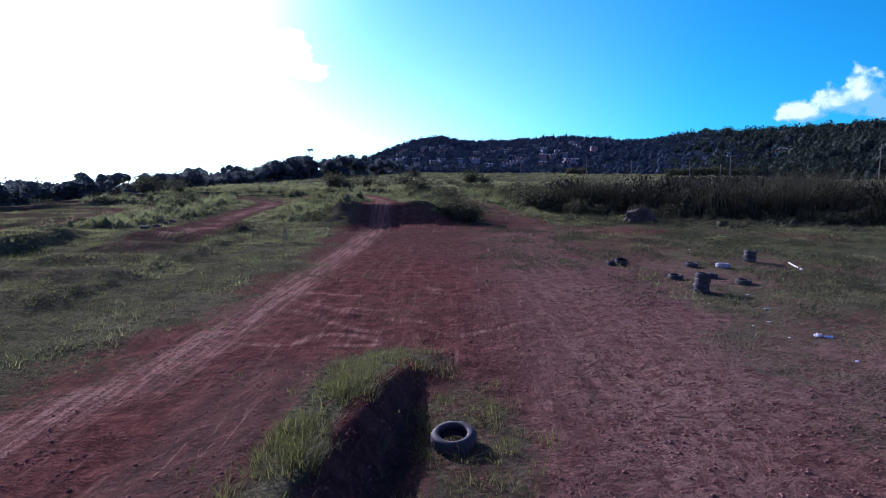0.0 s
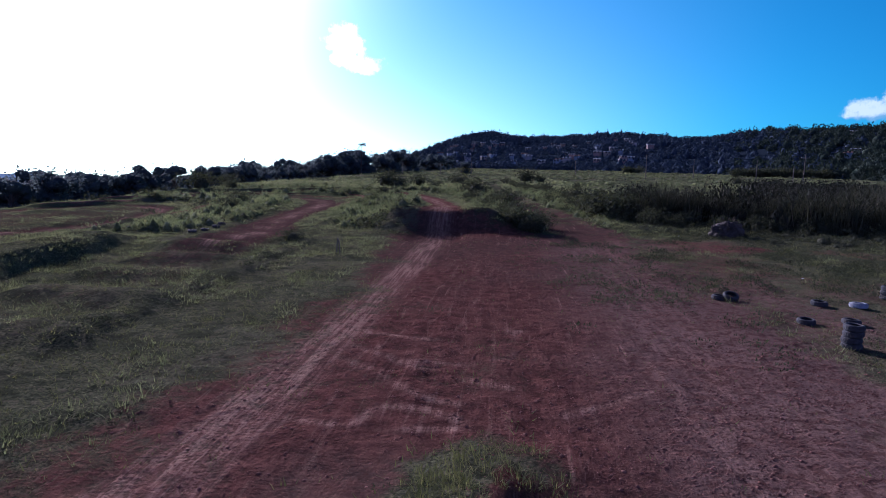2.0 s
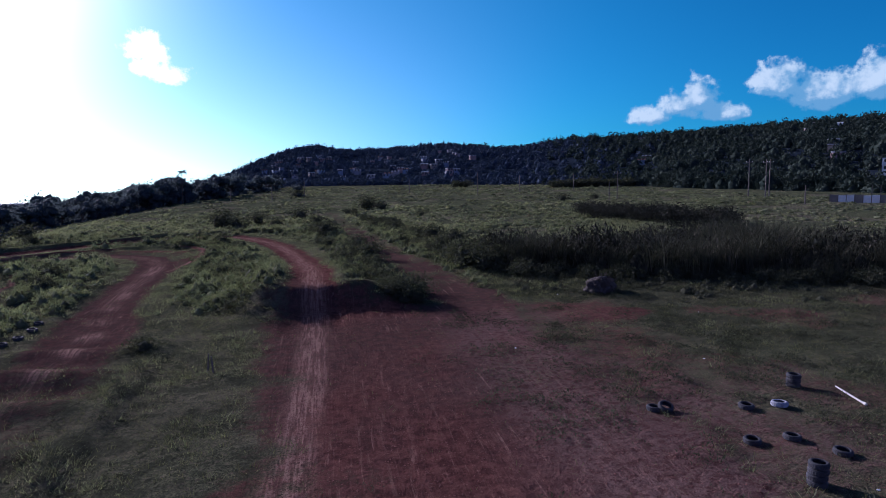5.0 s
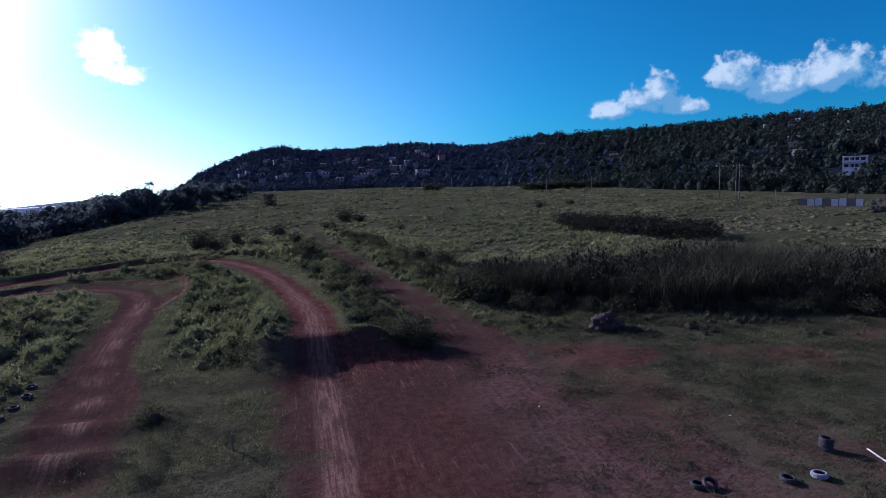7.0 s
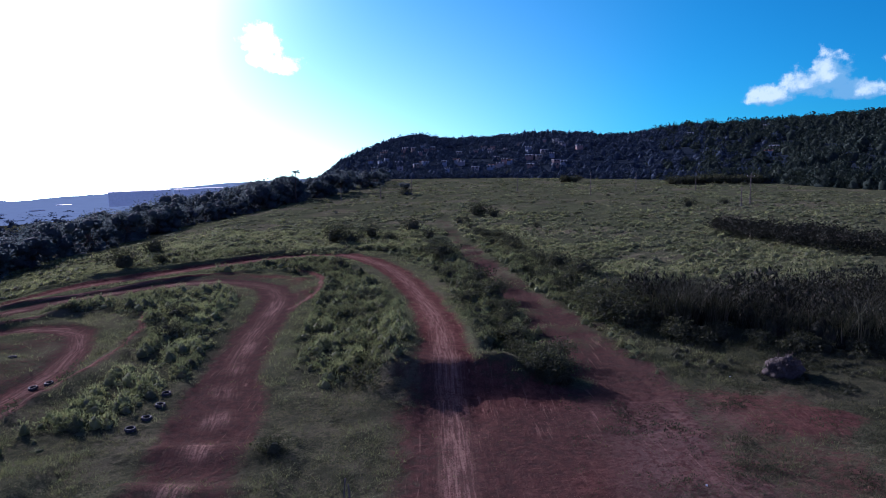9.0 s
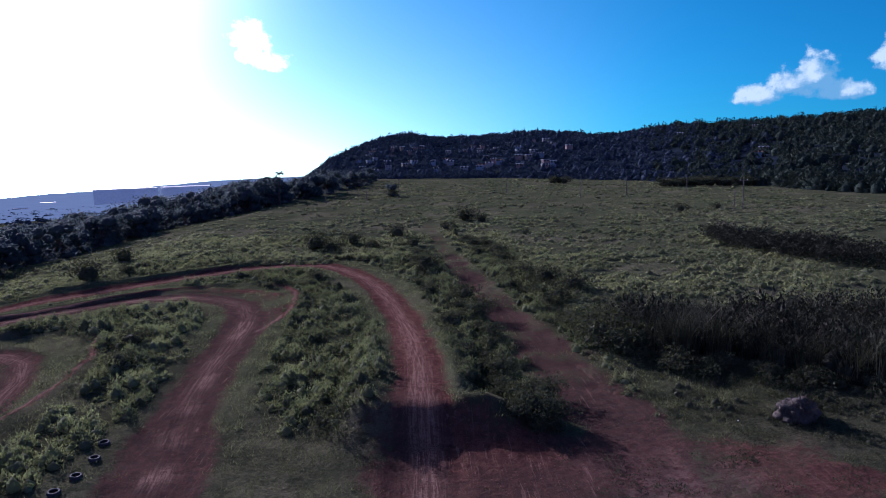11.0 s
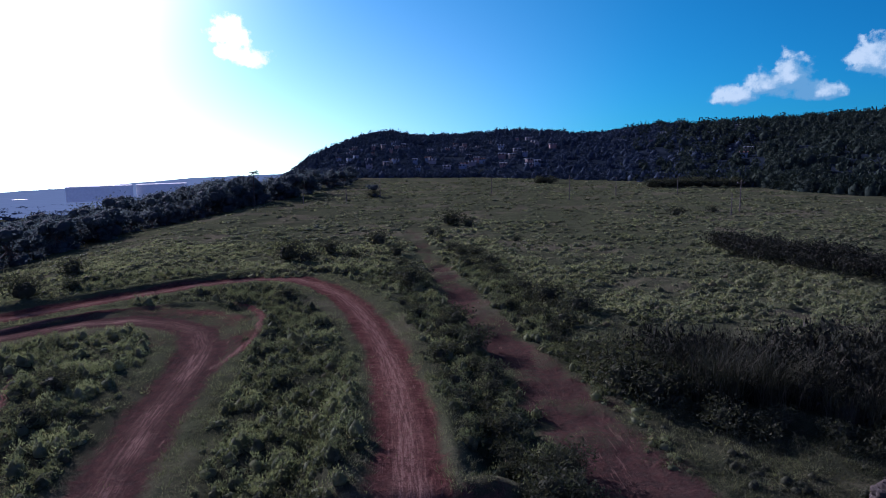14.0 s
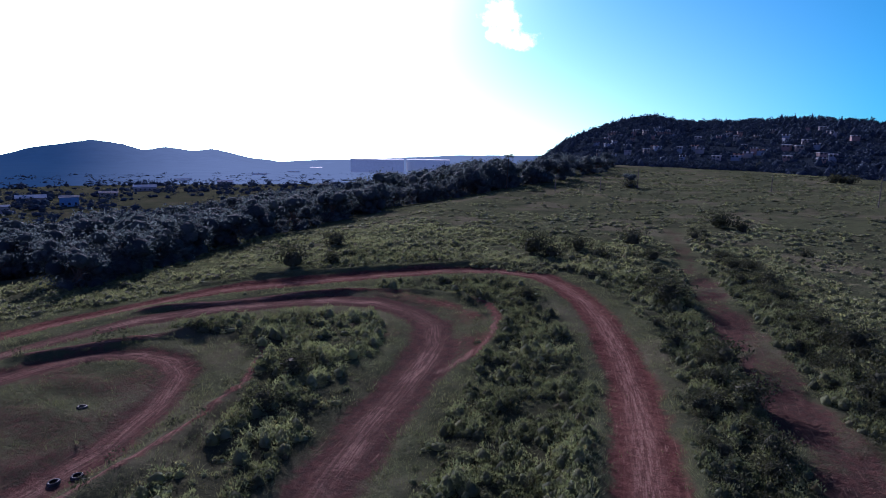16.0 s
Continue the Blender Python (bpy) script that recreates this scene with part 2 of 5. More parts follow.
def masks(x, y):
    """dirt: bare red soil; worn: dusty wheel lines; lush: tall weeds."""
    ragged = (fbm(x, y, 2.2, 4) - 0.5) * 2.2
    dA, wA, _ = along(x, y, LANE)
    dB, wB, sB = along(x, y, TRACK_B)
    dC, wC, sC = along(x, y, TRACK_C)
    dP, wP, _ = along(x, y, PATH_R)
    dL, wL, _ = along(x, y, LINE)
    straight = np.minimum(x + 8.4 - 1.7 * np.clip((y - 7) / 20, 0, 1) + 0.6 * np.clip((y - 30) / 12, 0, 1), 6.2 + 0.6 * np.sin(y * 0.11) - x)
    straight = np.minimum(straight, 44.5 - 0.12 * (x - 2) ** 2 * (x > 2) - y)
    dirt = step(straight + ragged * 1.6, -2.2, 1.9) * (0.72 + 0.28 * step(fbm(x, y, 5.0, 3) + 0.02 * straight, 0.35, 0.6))
    dirt = np.maximum(dirt, step(1.45 + 0.5 * step(-x, 22, 34) - dA + ragged * 0.4, -0.9, 0.8) * (y > 40))
    widthB = 1.75 + 0.6 * step(-y, -52, -40)
    fadeB = np.clip(1.15 - 0.012 * np.maximum(wB - 70, 0), 0.45, 1) * (0.28 + 0.72 * step(y, 22, 44))
    dirt = np.maximum(dirt, step(widthB - dB + ragged * 0.5, -0.9, 0.9) * fadeB)
    dirt = np.maximum(dirt, step(1.35 - dC + ragged * 0.4, -0.8, 0.8) * 0.8)
    dirt = np.maximum(dirt, step(2.6 - 0.018 * wP - dP + ragged * 1.7, -1.0, 1.0) * (0.94 - 0.08 * step(y, 45, 54) - 0.32 * step(y, 72, 115)) * (1 - 0.36 * step(y, 44, 54) * step(fbm(x, y, 2.4, 3), 0.46, 0.62)))
    inner = step(2.4 - np.hypot((x + 25.5) / 1.3, (y - 73) / 1.0 - 0.3) / 2.0 + ragged, 0, 1) * 0.5
    dirt = np.maximum(dirt, inner * step(-y, -80, -66))
    dirt = np.maximum(dirt, 0.80 * step(1.0 - np.hypot((x - 11.2) / 4.6, (y - 38.5) / 2.6) + ragged * 0.7, 0, 0.6))
    dirt = np.maximum(dirt, 0.62 * step(1.0 - np.hypot((x - 20.5) / 3.2, (y - 36.5) / 2.2) + ragged * 0.7, 0, 0.7))
    dirt = np.maximum(dirt, 0.5 * step(fbm(x + 40, y, 3.4, 3), 0.54, 0.66) * step(x, 5, 8) * step(44 - y, 0, 4) * step(34 - x, 0, 6))
    dirt = np.maximum(dirt, 0.66 * step(1.0 - np.hypot((x - 9.0) / 5.2, (y - 39.5) / 5.0) + ragged * 0.55, -0.1, 0.8))
    thin = step(15.0 + 5.0 * ragged - x, -4, 7) * step(x, 3, 6) * step(46 - y, 0, 8) * (0.22 + 0.55 * fbm(x, y, 3.0, 3))
    dirt = np.maximum(dirt, thin)
    berm_top = along(x, y, BERM_B)[0]
    dirt = np.maximum(dirt, 0.95 * step(0.42 - berm_top + 0.12 * ragged, 0, 0.25) * step(-y, -84, -80))
    dirt = np.maximum(dirt, 0.85 * step(0.42 - along(x, y, BERM_C)[0] + 0.12 * ragged, 0, 0.25) * step(-y, -66, -62))
    hump = step(x + 3.5 + 0.5 * ragged, -0.3, 0.9) * step(-1.7 - x + 0.15 * np.clip(y - 8, 0, 4), -0.1, 0.4) * step(12.6 - y + ragged, 0, 1.2)
    dirt = dirt * (1 - 0.85 * hump * step(x, -3.2, -2.0) - 0.12 * hump)
    dirt = dirt * (1 - 0.50 * step(1.0 - np.hypot((x + 0.1) / 1.2, (y - 7.5) / 4.2) + 0.5 * ragged, -0.1, 0.4))
    dirt = dirt * (1 - 0.6 * step(1.0 - np.hypot((x + 1.2) / 1.2, (y - 11.7) / 1.1) + 0.5 * ragged, -0.2, 0.5))
    worn = np.zeros_like(x)
    worn = np.maximum(worn, step(0.62 - dL, -0.45, 0.4) * step(y, 3, 7))
    worn = np.maximum(worn, step(0.42 - np.abs(dA - 0.1), -0.5, 0.4) * 0.9)
    crest = np.where(y < 50, 1.25 * whoop(x, y) ** 1.6, 1.0)
    worn = np.maximum(worn, step(0.55 - dB, -0.45, 0.3) * (0.45 + 0.65 * step(value_noise(x, y, 2.2), 0.35, 0.6)) * crest)
    worn = np.maximum(worn, step(0.42 - dC, -0.5, 0.4) * 0.8)
    worn = np.maximum(worn, 0.8 * step(0.30 - np.minimum(berm_top, along(x, y, BERM_C)[0]), -0.1, 0.2) * step(-y, -80, -76))
    worn = np.maximum(worn, 0.28 * step(2.6 - np.abs(x - 3.3 - 0.02 * y), 0, 2.2) * step(40 - y, 0, 12) * step(x, 0, 2))
    for k, mark in enumerate(WHEEL_MARKS):
        worn = np.maximum(worn, (0.85 if k < 7 else 0.35) * step(0.08 + 0.06 * ragged - along(x, y, mark)[0], -0.12, 0.06) * (y < 22) * step(value_noise(x, y, 1.1), 0.25, 0.5))
    between = step(dA, 2.0, 3.2) * step(dB + 1.2 * ragged, 3.2, 4.8) * step(dC, 1.6, 2.6) * step(dP, 1.6, 2.6)
    lush = between * step(y, 44, 50) * step(x, -44, -36) * step(7.5 - x, 0, 2.5) * step(100 - y, 0, 4)
    lush = np.maximum(lush, step(1.6 - np.abs(x + 24.2 - 0.15 * (y - 40)) / 1.6, 0, 0.8) * step(y, 37, 44) * step(62 - y, 0, 4))
    inside = ((sB < 0) & (y > 63.5) & (np.hypot((x + 26.0) / 8.4, (y - 73.0) / 9.6) < 1)).astype(float)
    round_c = ((sC < 0) & (dC < 4.6) & (y > 42)).astype(float)
    lush = lush * (1 - inside) * (1 - round_c) * (1 - 0.8 * ((sC > 0) & (dC < 8))) * step(along(x, y, BERM_B)[0], 0.4, 0.9)
    lush = lush * np.where(y > 76, step(dA, 3.0, 6.2), np.where(y > 66, step(dA, 2.4, 4.4), 1.0))
    bowl = np.hypot((x + 36.8) / 6.0, (y - 48.0) / 11.5) < 1
    lush = lush * (1 - dirt) * (1 - bowl)
    lush = np.maximum(lush, step(-x, 62, 72) * 0.9)
    face = step(x + 1.85 - 0.12 * np.clip(y - 8, -4, 4), 0, 0.3) * step(-0.75 - x + 0.2 * ragged, -0.2, 0.3) * step(12.2 - y, 0, 1.0) * (y > -5)
    dirt, worn, lush = np.maximum(dirt, 0.9 * face), worn * (1 - face), lush
    lush = np.maximum(lush, 0.55 * step(x + 2.0 * ragged, 9, 15) * step(y, 24, 34) * step(60 - y, 0, 4) * (1 - dirt))
    field = step(y + 0.15 * np.abs(x + 5), 44, 58)
    pale = step(x + 0.6 * ragged, -0.5, 3.0) * step(46 - y, 0, 8) * (1 - face) * (1 - 0.8 * step(x, 6.5, 9.5) * step(y, 26, 32))
    trodden = 1.0 * step(4.0 - dP, 0, 1.0) * step(y, 38, 46)
    trodden = np.maximum(trodden, 0.9 * step(3.2 - dB, 0, 1.0))
    trodden = np.maximum(trodden, 0.7 * step(3.0 - dC, 0, 1.0))
    dirt = np.maximum(dirt, 0.42 * bowl * (0.5 + value_noise(x, y, 2.6)))
    trodden = np.maximum(trodden, 0.95 * bowl)
    between_b = step(5.6 - dB, 0, 1.5) * step(y, 62, 68) * (sB < 0) * (along(x, y, BERM_B)[2] > 0)
    dirt = np.maximum(dirt, 0.48 * between_b * (0.5 + value_noise(x, y, 2.2)))
    trodden = np.maximum(trodden, 0.75 * step(-5.6 - x + 0.5 * ragged, -0.4, 0.8) * step(48 - y, 0, 4) * step(y, 20, 30))
    trodden = np.maximum(trodden, 0.9 * step(1.0 - np.hypot((x + 0.1) / 1.5, (y - 7.5) / 4.6), 0, 0.5))
    trodden = np.maximum(trodden, 0.8 * step(x, -5.2, -4.2) * step(-1.6 - x, 0, 0.5) * step(13 - y, 0, 2))
    trodden = np.maximum(trodden, 0.72 * step(y, 18, 32) * step(44 - y, 0, 4) * step(x, -9, -6) * step(9 - x, 0, 3) * step(fbm(x, y, 6.0, 3), 0.3, 0.6))
    # coordinates across and along the nearest track, for wheel marks
    across, way = x.copy(), y.copy()
    best = np.where((x > -8) & (x < 7) & (y < 43), 0.0, 6.0)
    for line in (LANE, TRACK_B, TRACK_C, PATH_R):
        d, w, s = along(x, y, line)
        near = d < best
        best, across, way = np.where(near, d, best), np.where(near, d * s, across), np.where(near, w, way)
    return dirt, worn, lush, field, pale, across, way, trodden


def whoop(x, y):
    """The row of rollers along the middle track, 1 on their crests."""
    return 0.5 + 0.5 * np.cos((y + 0.12 * x - 28.05) * 2 * math.pi / 3.8)


def height(x, y):
    z = 0.10 * (fbm(x, y, 7.0, 3) - 0.5)
    dA, wA, sA = along(x, y, LANE)
    dB, wB, sB = along(x, y, TRACK_B)
    dC, wC, sC = along(x, y, TRACK_C)
    # tracks lie a little below the grass
    for d, wide, deep in ((dA, 2.1, 0.18), (dB, 2.4, 0.15), (dC, 1.7, 0.18), (along(x, y, PATH_R)[0], 1.9, 0.10)):
        z = z - deep * step(wide - d, 0, 0.8) * (y > 38)
    # whoops along the middle track
    z = z + 0.36 * whoop(x, y) ** 1.3 * (0.6 + 0.8 * value_noise(x, y, 3.0)) * step(3.4 - dB, 0, 1.4) * step(y, 10, 16) * step(43 - y, 0, 7)
    # the ridge of clods beside it
    z = z + 0.16 * step(0.7 - np.abs(x + 12.55), 0, 0.5) * step(y, 14, 20) * step(41 - y, 0, 4) * (0.4 + 1.2 * value_noise(x, y, 0.9))
    # the table-top jump
    side = step(x + 10.4 + 0.6 * (value_noise(x, y, 1.4) - 0.5), 0, 2.0) * step(0.5 - x, 0, 3.2)
    edge = 1.1 * (value_noise(x, y, 2.3) - 0.5) + 0.5 * (value_noise(x, y, 0.8) - 0.5)
    rise = 0.25 * step(y + edge, 41.0, 45.0) + 0.75 * step(y + 0.7 * edge, 42.9, 45.7)
    run = 1.0 - 0.15 * step(y, 47, 52) - 0.85 * step(y, 51, 68)
    narrow = step(x + 10.2 + 0.03 * (y - 45), 0, 1.6) * step(-1.6 - x, 0, 2.2)
    z = z + 1.55 * rise * run * np.where(y < 46, side, np.minimum(side, narrow))
    z = z + 0.3 * step(2.8 - np.hypot(x + 0.3, (y - 47.0) / 1.8), 0, 2.6)
    # the bank beside the middle track, steep towards it
    d, w, s = along(x, y, EMBANKMENT)
    bank = d * s + 0.5 * (value_noise(x, y, 1.7) - 0.5)
    z = z + 0.95 * step(bank, 0, 0.9) * (1 - 0.85 * step(bank, 1.3, 7.0)) * step(w, 1, 5) * step(38 - y, 0, 5) * (0.75 + 0.5 * value_noise(x, y, 4.0))
    # berms
    for line, tall, wide in ((BERM_B, 0.28, 1.0), (BERM_C, 0.32, 1.2), (BERM_A, 0.30, 1.2)):
        d, w, s = along(x, y, line)
        d = d + 0.25 * (value_noise(x, y, 0.8) - 0.5)
        z = z + tall * step(w, 0, 5) * np.where(s > 0, np.exp(-(d / 0.42) ** 2), np.exp(-(d / wide) ** 2)) * (0.75 + 0.5 * value_noise(x, y, 2.1))
    # the grassy hump by the start of the flight, with a ditch behind it
    lip = -1.75 + 0.12 * np.clip(y - 8, -4, 4) + 0.25 * (value_noise(x, y, 1.3) - 0.5)
    hump = step(x, -5.2, -2.2) * step(lip + 0.75 - x, 0, 0.75) * step(12.8 - y, 0, 4.0)
    z = z + 0.54 * hump * step(y, -12, -4) - 0.16 * np.exp(-((x - lip - 0.75 - 0.08 * np.clip(8 - y, 0, 4)) / 0.42) ** 2) * step(11.5 - y, 0, 3.0)
    z = z + 0.16 * np.exp(-np.hypot((x + 0.6) / 1.5, (y - 11.9) / 0.9) ** 2)
    # weeds stand on rough ground
    rough = step(y, 44, 52) * step(np.minimum(dA, np.minimum(dB, dC)), 1.9, 3.5)
    z = z + 0.55 * rough * (fbm(x, y, 2.4, 3) - 0.4)
    near_turf = np.where((x < -7.6) | (x > 6.5), 1.0, 0.0) * step(52 - y, 0, 6)
    z = z + 0.17 * near_turf * (fbm(x, y, 1.2, 2) - 0.5)
    # ruts, footmarks and crumbs on the bare ground close to the start
    close = step(26 - y, 0, 8) * step(x, -14, -9) * step(13 - x, 0, 4)
    scuff = 0.075 * (fbm(x * 1.0, y * 0.8, 0.55, 3) - 0.5) + 0.05 * (value_noise(x + 0.1 * y, y * 0.06, 0.28) - 0.5)
    z = z + close * scuff
    # the land falls away to the valley on the left and far ahead of it
    fall = np.maximum(0, -x - 43)
    z = z - 0.13 * fall * step(fall, -4, 9)
    z = z - 0.035 * np.maximum(0, y - 420) * step(-x, -150, 80)
    floor = -25 - 0.042 * np.maximum(0, np.hypot(x, y) - 400) + 2.0 * (value_noise(x, y, 90) - 0.5)
    z = np.maximum(z, floor)
    return z


def height_at(x, y):
    return float(height(np.array([float(x)]), np.array([float(y)]))[0])


# ---------------------------------------------------------------- making meshes
def solid(name, verts, faces, mats, parent=None, smooth=False, index=None):
    """A mesh object from arrays: verts (n, 3), faces (m, 3 or 4)."""
    me = bpy.data.meshes.new(name)
    verts, faces = np.asarray(verts, np.float32), np.asarray(faces, np.int32)
    me.vertices.add(len(verts))
    me.vertices.foreach_set("co", verts.ravel())
    k = faces.shape[1]
    me.loops.add(faces.size)
    me.loops.foreach_set("vertex_index", faces.ravel())
    me.polygons.add(len(faces))
    me.polygons.foreach_set("loop_start", np.arange(len(faces), dtype=np.int32) * k)
    if smooth:
        me.polygons.foreach_set("use_smooth", np.ones(len(faces), bool))
    for m in mats if isinstance(mats, (list, tuple)) else (mats,):
        me.materials.append(m)
    if index is not None:
        me.polygons.foreach_set("material_index", np.asarray(index, np.int32))
    me.update(calc_edges=True)
    ob = new(name, me)
    if parent is not None:
        ob.parent = parent
    return ob


def part(name, bm, material, parent, label="", smooth=False):
    """A bmesh as one mesh object under a thing or a part."""
    me = bpy.data.meshes.new(name)
    if smooth:
        for f in bm.faces:
            f.smooth = True
    bm.to_mesh(me)
    bm.free()
    me.materials.append(material)
    ob = new(name, me)
    ob.parent = parent
    return tagged(ob, label)


def box(bm, x0, y0, z0, x1, y1, z1):
    m = Matrix.Translation(((x0 + x1) / 2, (y0 + y1) / 2, (z0 + z1) / 2)) @ Matrix.Diagonal((x1 - x0, y1 - y0, z1 - z0, 1))
    bmesh.ops.create_cube(bm, size=1, matrix=m)


def post(bm, a, b, r0, r1, sides=8):
    a, b = Vector(a), Vector(b)
    q = (b - a).to_track_quat("Z", "Y").to_matrix().to_4x4()
    m = Matrix.Translation((a + b) / 2) @ q
    bmesh.ops.create_cone(bm, cap_ends=True, segments=sides, radius1=r0, radius2=r1, depth=(b - a).length, matrix=m)


def empty(name, x, y, z=None, turn=0.0, scale=1.0):
    e = new(name)
    e.empty_display_size = 0.2
    z = height_at(x, y) if z is None else z
    e.matrix_world = pose(x, y, z, 0, 0, turn) @ Matrix.Diagonal((scale, scale, scale, 1))
    return e




def leaf_cloud(n, radius, tall, size, seed, flat=0.5, hollow=0.35):
    """n small bent leaves, two triangles each, filling a lumpy dome: verts (n, 4, 3)."""
    r = np.random.RandomState(seed)
    lumps = r.randn(6, 3) * [0.45, 0.45, 0.25]
    way = r.randn(n, 3)
    way /= np.linalg.norm(way, axis=1)[:, None]
    far = (hollow + (1 - hollow) * r.rand(n) ** 0.6)[:, None]
    centre = way * far + lumps[r.randint(0, 6, n)]
    centre = centre * [radius / 1.4, radius / 1.4, tall / 2.6]
    centre[:, 2] += tall * 0.45
    centre[:, 2] = np.abs(centre[:, 2])
    a = r.randn(n, 3)
    a[:, 2] *= flat
    a /= np.linalg.norm(a, axis=1)[:, None]
    b = np.cross(a, r.randn(n, 3))
    b /= np.linalg.norm(b, axis=1)[:, None]
    s = (size * (0.6 + 0.8 * r.rand(n)))[:, None]
    up = np.cross(a, b) * s * 0.15
    return np.stack([centre - a * s, centre + b * s * 0.42 + up, centre + a * s, centre - b * s * 0.42 + up], 1)


def blade_tuft(n, spread, tall, wide, seed, lean=0.5):
    """n grass blades, each a bent strip of two quads: verts (n, 6, 3)."""
    r = np.random.RandomState(seed)
    az, rad = r.rand(n) * 2 * np.pi, spread * np.sqrt(r.rand(n))
    foot = np.stack([rad * np.cos(az), rad * np.sin(az), np.zeros(n)], 1)
    out = np.stack([np.cos(az + r.randn(n) * 0.6), np.sin(az + r.randn(n) * 0.6), np.zeros(n)], 1)
    cross = np.stack([-out[:, 1], out[:, 0], np.zeros(n)], 1)
    h = (tall * (0.55 + 0.6 * r.rand(n)))[:, None]
    w = (wide * (0.7 + 0.6 * r.rand(n)))[:, None] * cross
    bend = (lean * (0.3 + r.rand(n)))[:, None]
    mid = foot + out * h * bend * 0.3 + [0, 0, 1] * h * 0.6
    tip = foot + out * h * bend + [0, 0, 1] * h
    return np.stack([foot - w * 0.5, foot + w * 0.5, mid + w * 0.45, mid - w * 0.45, tip + w * 0.06, tip - w * 0.06], 1)


def spike_tuft(n, spread, tall, wide, seed, lean=0.8):
    """n short grass blades, a triangle each: verts (n, 3, 3)."""
    b = blade_tuft(n, spread, tall, wide, seed, lean)
    return np.stack([b[:, 0], b[:, 1], b[:, 4]], 1)


def strewn(name, kinds, places, sizes, mat, label, category, quads, seed=3, sink=0.03, shear=None):
    """One joined object: a copy of one of the kinds at every place."""
    r = np.random.RandomState(seed)
    pick = r.randint(0, len(kinds), len(places))
    z = height(places[:, 0], places[:, 1]) - sink
    turn = r.rand(len(places)) * 2 * np.pi
    verts, faces, base = [], [], 0
    for k, kind in enumerate(kinds):
        mine = np.where(pick == k)[0]
        if not len(mine):
            continue
        flat = kind.reshape(-1, 3)
        c, s = np.cos(turn[mine])[:, None], np.sin(turn[mine])[:, None]
        sz = sizes[mine][:, None]
        x = (flat[:, 0] * c - flat[:, 1] * s) * sz + places[mine, 0][:, None]
        y = (flat[:, 0] * s + flat[:, 1] * c) * sz + places[mine, 1][:, None]
        zz = flat[:, 2] * sz + z[mine][:, None]
        v = np.stack([x, y, zz], -1).reshape(-1, 3)
        per = kind.shape[1]
        starts = np.arange(len(v) // per)[:, None] * per
        q = np.concatenate([starts + np.array(f) for f in quads], 0)
        verts.append(v)
        faces.append(q + base)
        base += len(v)
    ob = solid(name, np.concatenate(verts), np.concatenate(faces), mat)
    return tagged(ob, label, category, kind="stuff")


SPIKE = ((0, 1, 2),)


def joined(*pieces):
    """Several (verts, triangles) as one."""
    verts, tris, base = [], [], 0
    for v, t in pieces:
        verts.append(v)
        tris.append(t + base)
        base += len(v)
    return np.concatenate(verts), np.concatenate(tris)


def lump(seed, radius, tall, fine=1, at=(0, 0, 0), low=-0.12):
    """The close-grown inside of a clump: an uneven dome. Returns verts and triangles."""
    r = np.random.RandomState(seed + 900)
    bm = bmesh.new()
    bmesh.ops.create_icosphere(bm, subdivisions=fine, radius=1.0)
    bm.verts.index_update()
    v = np.array([p.co for p in bm.verts])
    t = np.array([[p.index for p in f.verts] for f in bm.faces])
    bm.free()
    v = v * (0.78 + 0.44 * r.rand(len(v)))[:, None]
    v[:, 2] = np.maximum(v[:, 2], low)
    return v * [radius, radius, tall] + np.array(at, float), t


def leaves_as_triangles(c):
    """Four-cornered leaves (n, 4, 3) as verts and triangles."""
    k = np.arange(len(c))[:, None] * 4
    return c.reshape(-1, 3), np.concatenate([k + [0, 1, 2], k + [0, 2, 3]])


def tuffet(seed, n, radius, tall, size, core=0.0, fine=1, long=1.5, wide=0.4):
    """A rounded clump of small upward leaves, a triangle each, round a close core: verts and triangles."""
    r = np.random.RandomState(seed)
    a, u = r.rand(n) * 6.28, r.rand(n)
    e = np.arccos(1 - u) * 0.98
    swell = (1 + 0.25 * np.sin(3 * a + seed) + 0.2 * np.sin(5 * a + 2 * seed)) * (0.75 + 0.3 * r.rand(n))
    c = np.stack([np.cos(a) * np.sin(e) * radius * swell, np.sin(a) * np.sin(e) * radius * swell, np.cos(e) * tall * (0.75 + 0.35 * r.rand(n))], 1)
    out = np.stack([np.cos(a) * np.sin(e), np.sin(a) * np.sin(e), np.cos(e) + 0.5], 1) + 0.55 * r.randn(n, 3)
    out /= np.linalg.norm(out, axis=1)[:, None]
    side = np.cross(out, r.randn(n, 3))
    side /= np.linalg.norm(side, axis=1)[:, None]
    s = (size * (0.6 + 0.8 * r.rand(n)))[:, None]
    v = np.stack([c - side * s * wide, c + side * s * wide, c + out * s * long], 1)
    leaves = v.reshape(-1, 3), np.arange(n * 3).reshape(-1, 3)
    return joined(leaves, lump(seed, radius * core, tall * core, fine)) if core else leaves


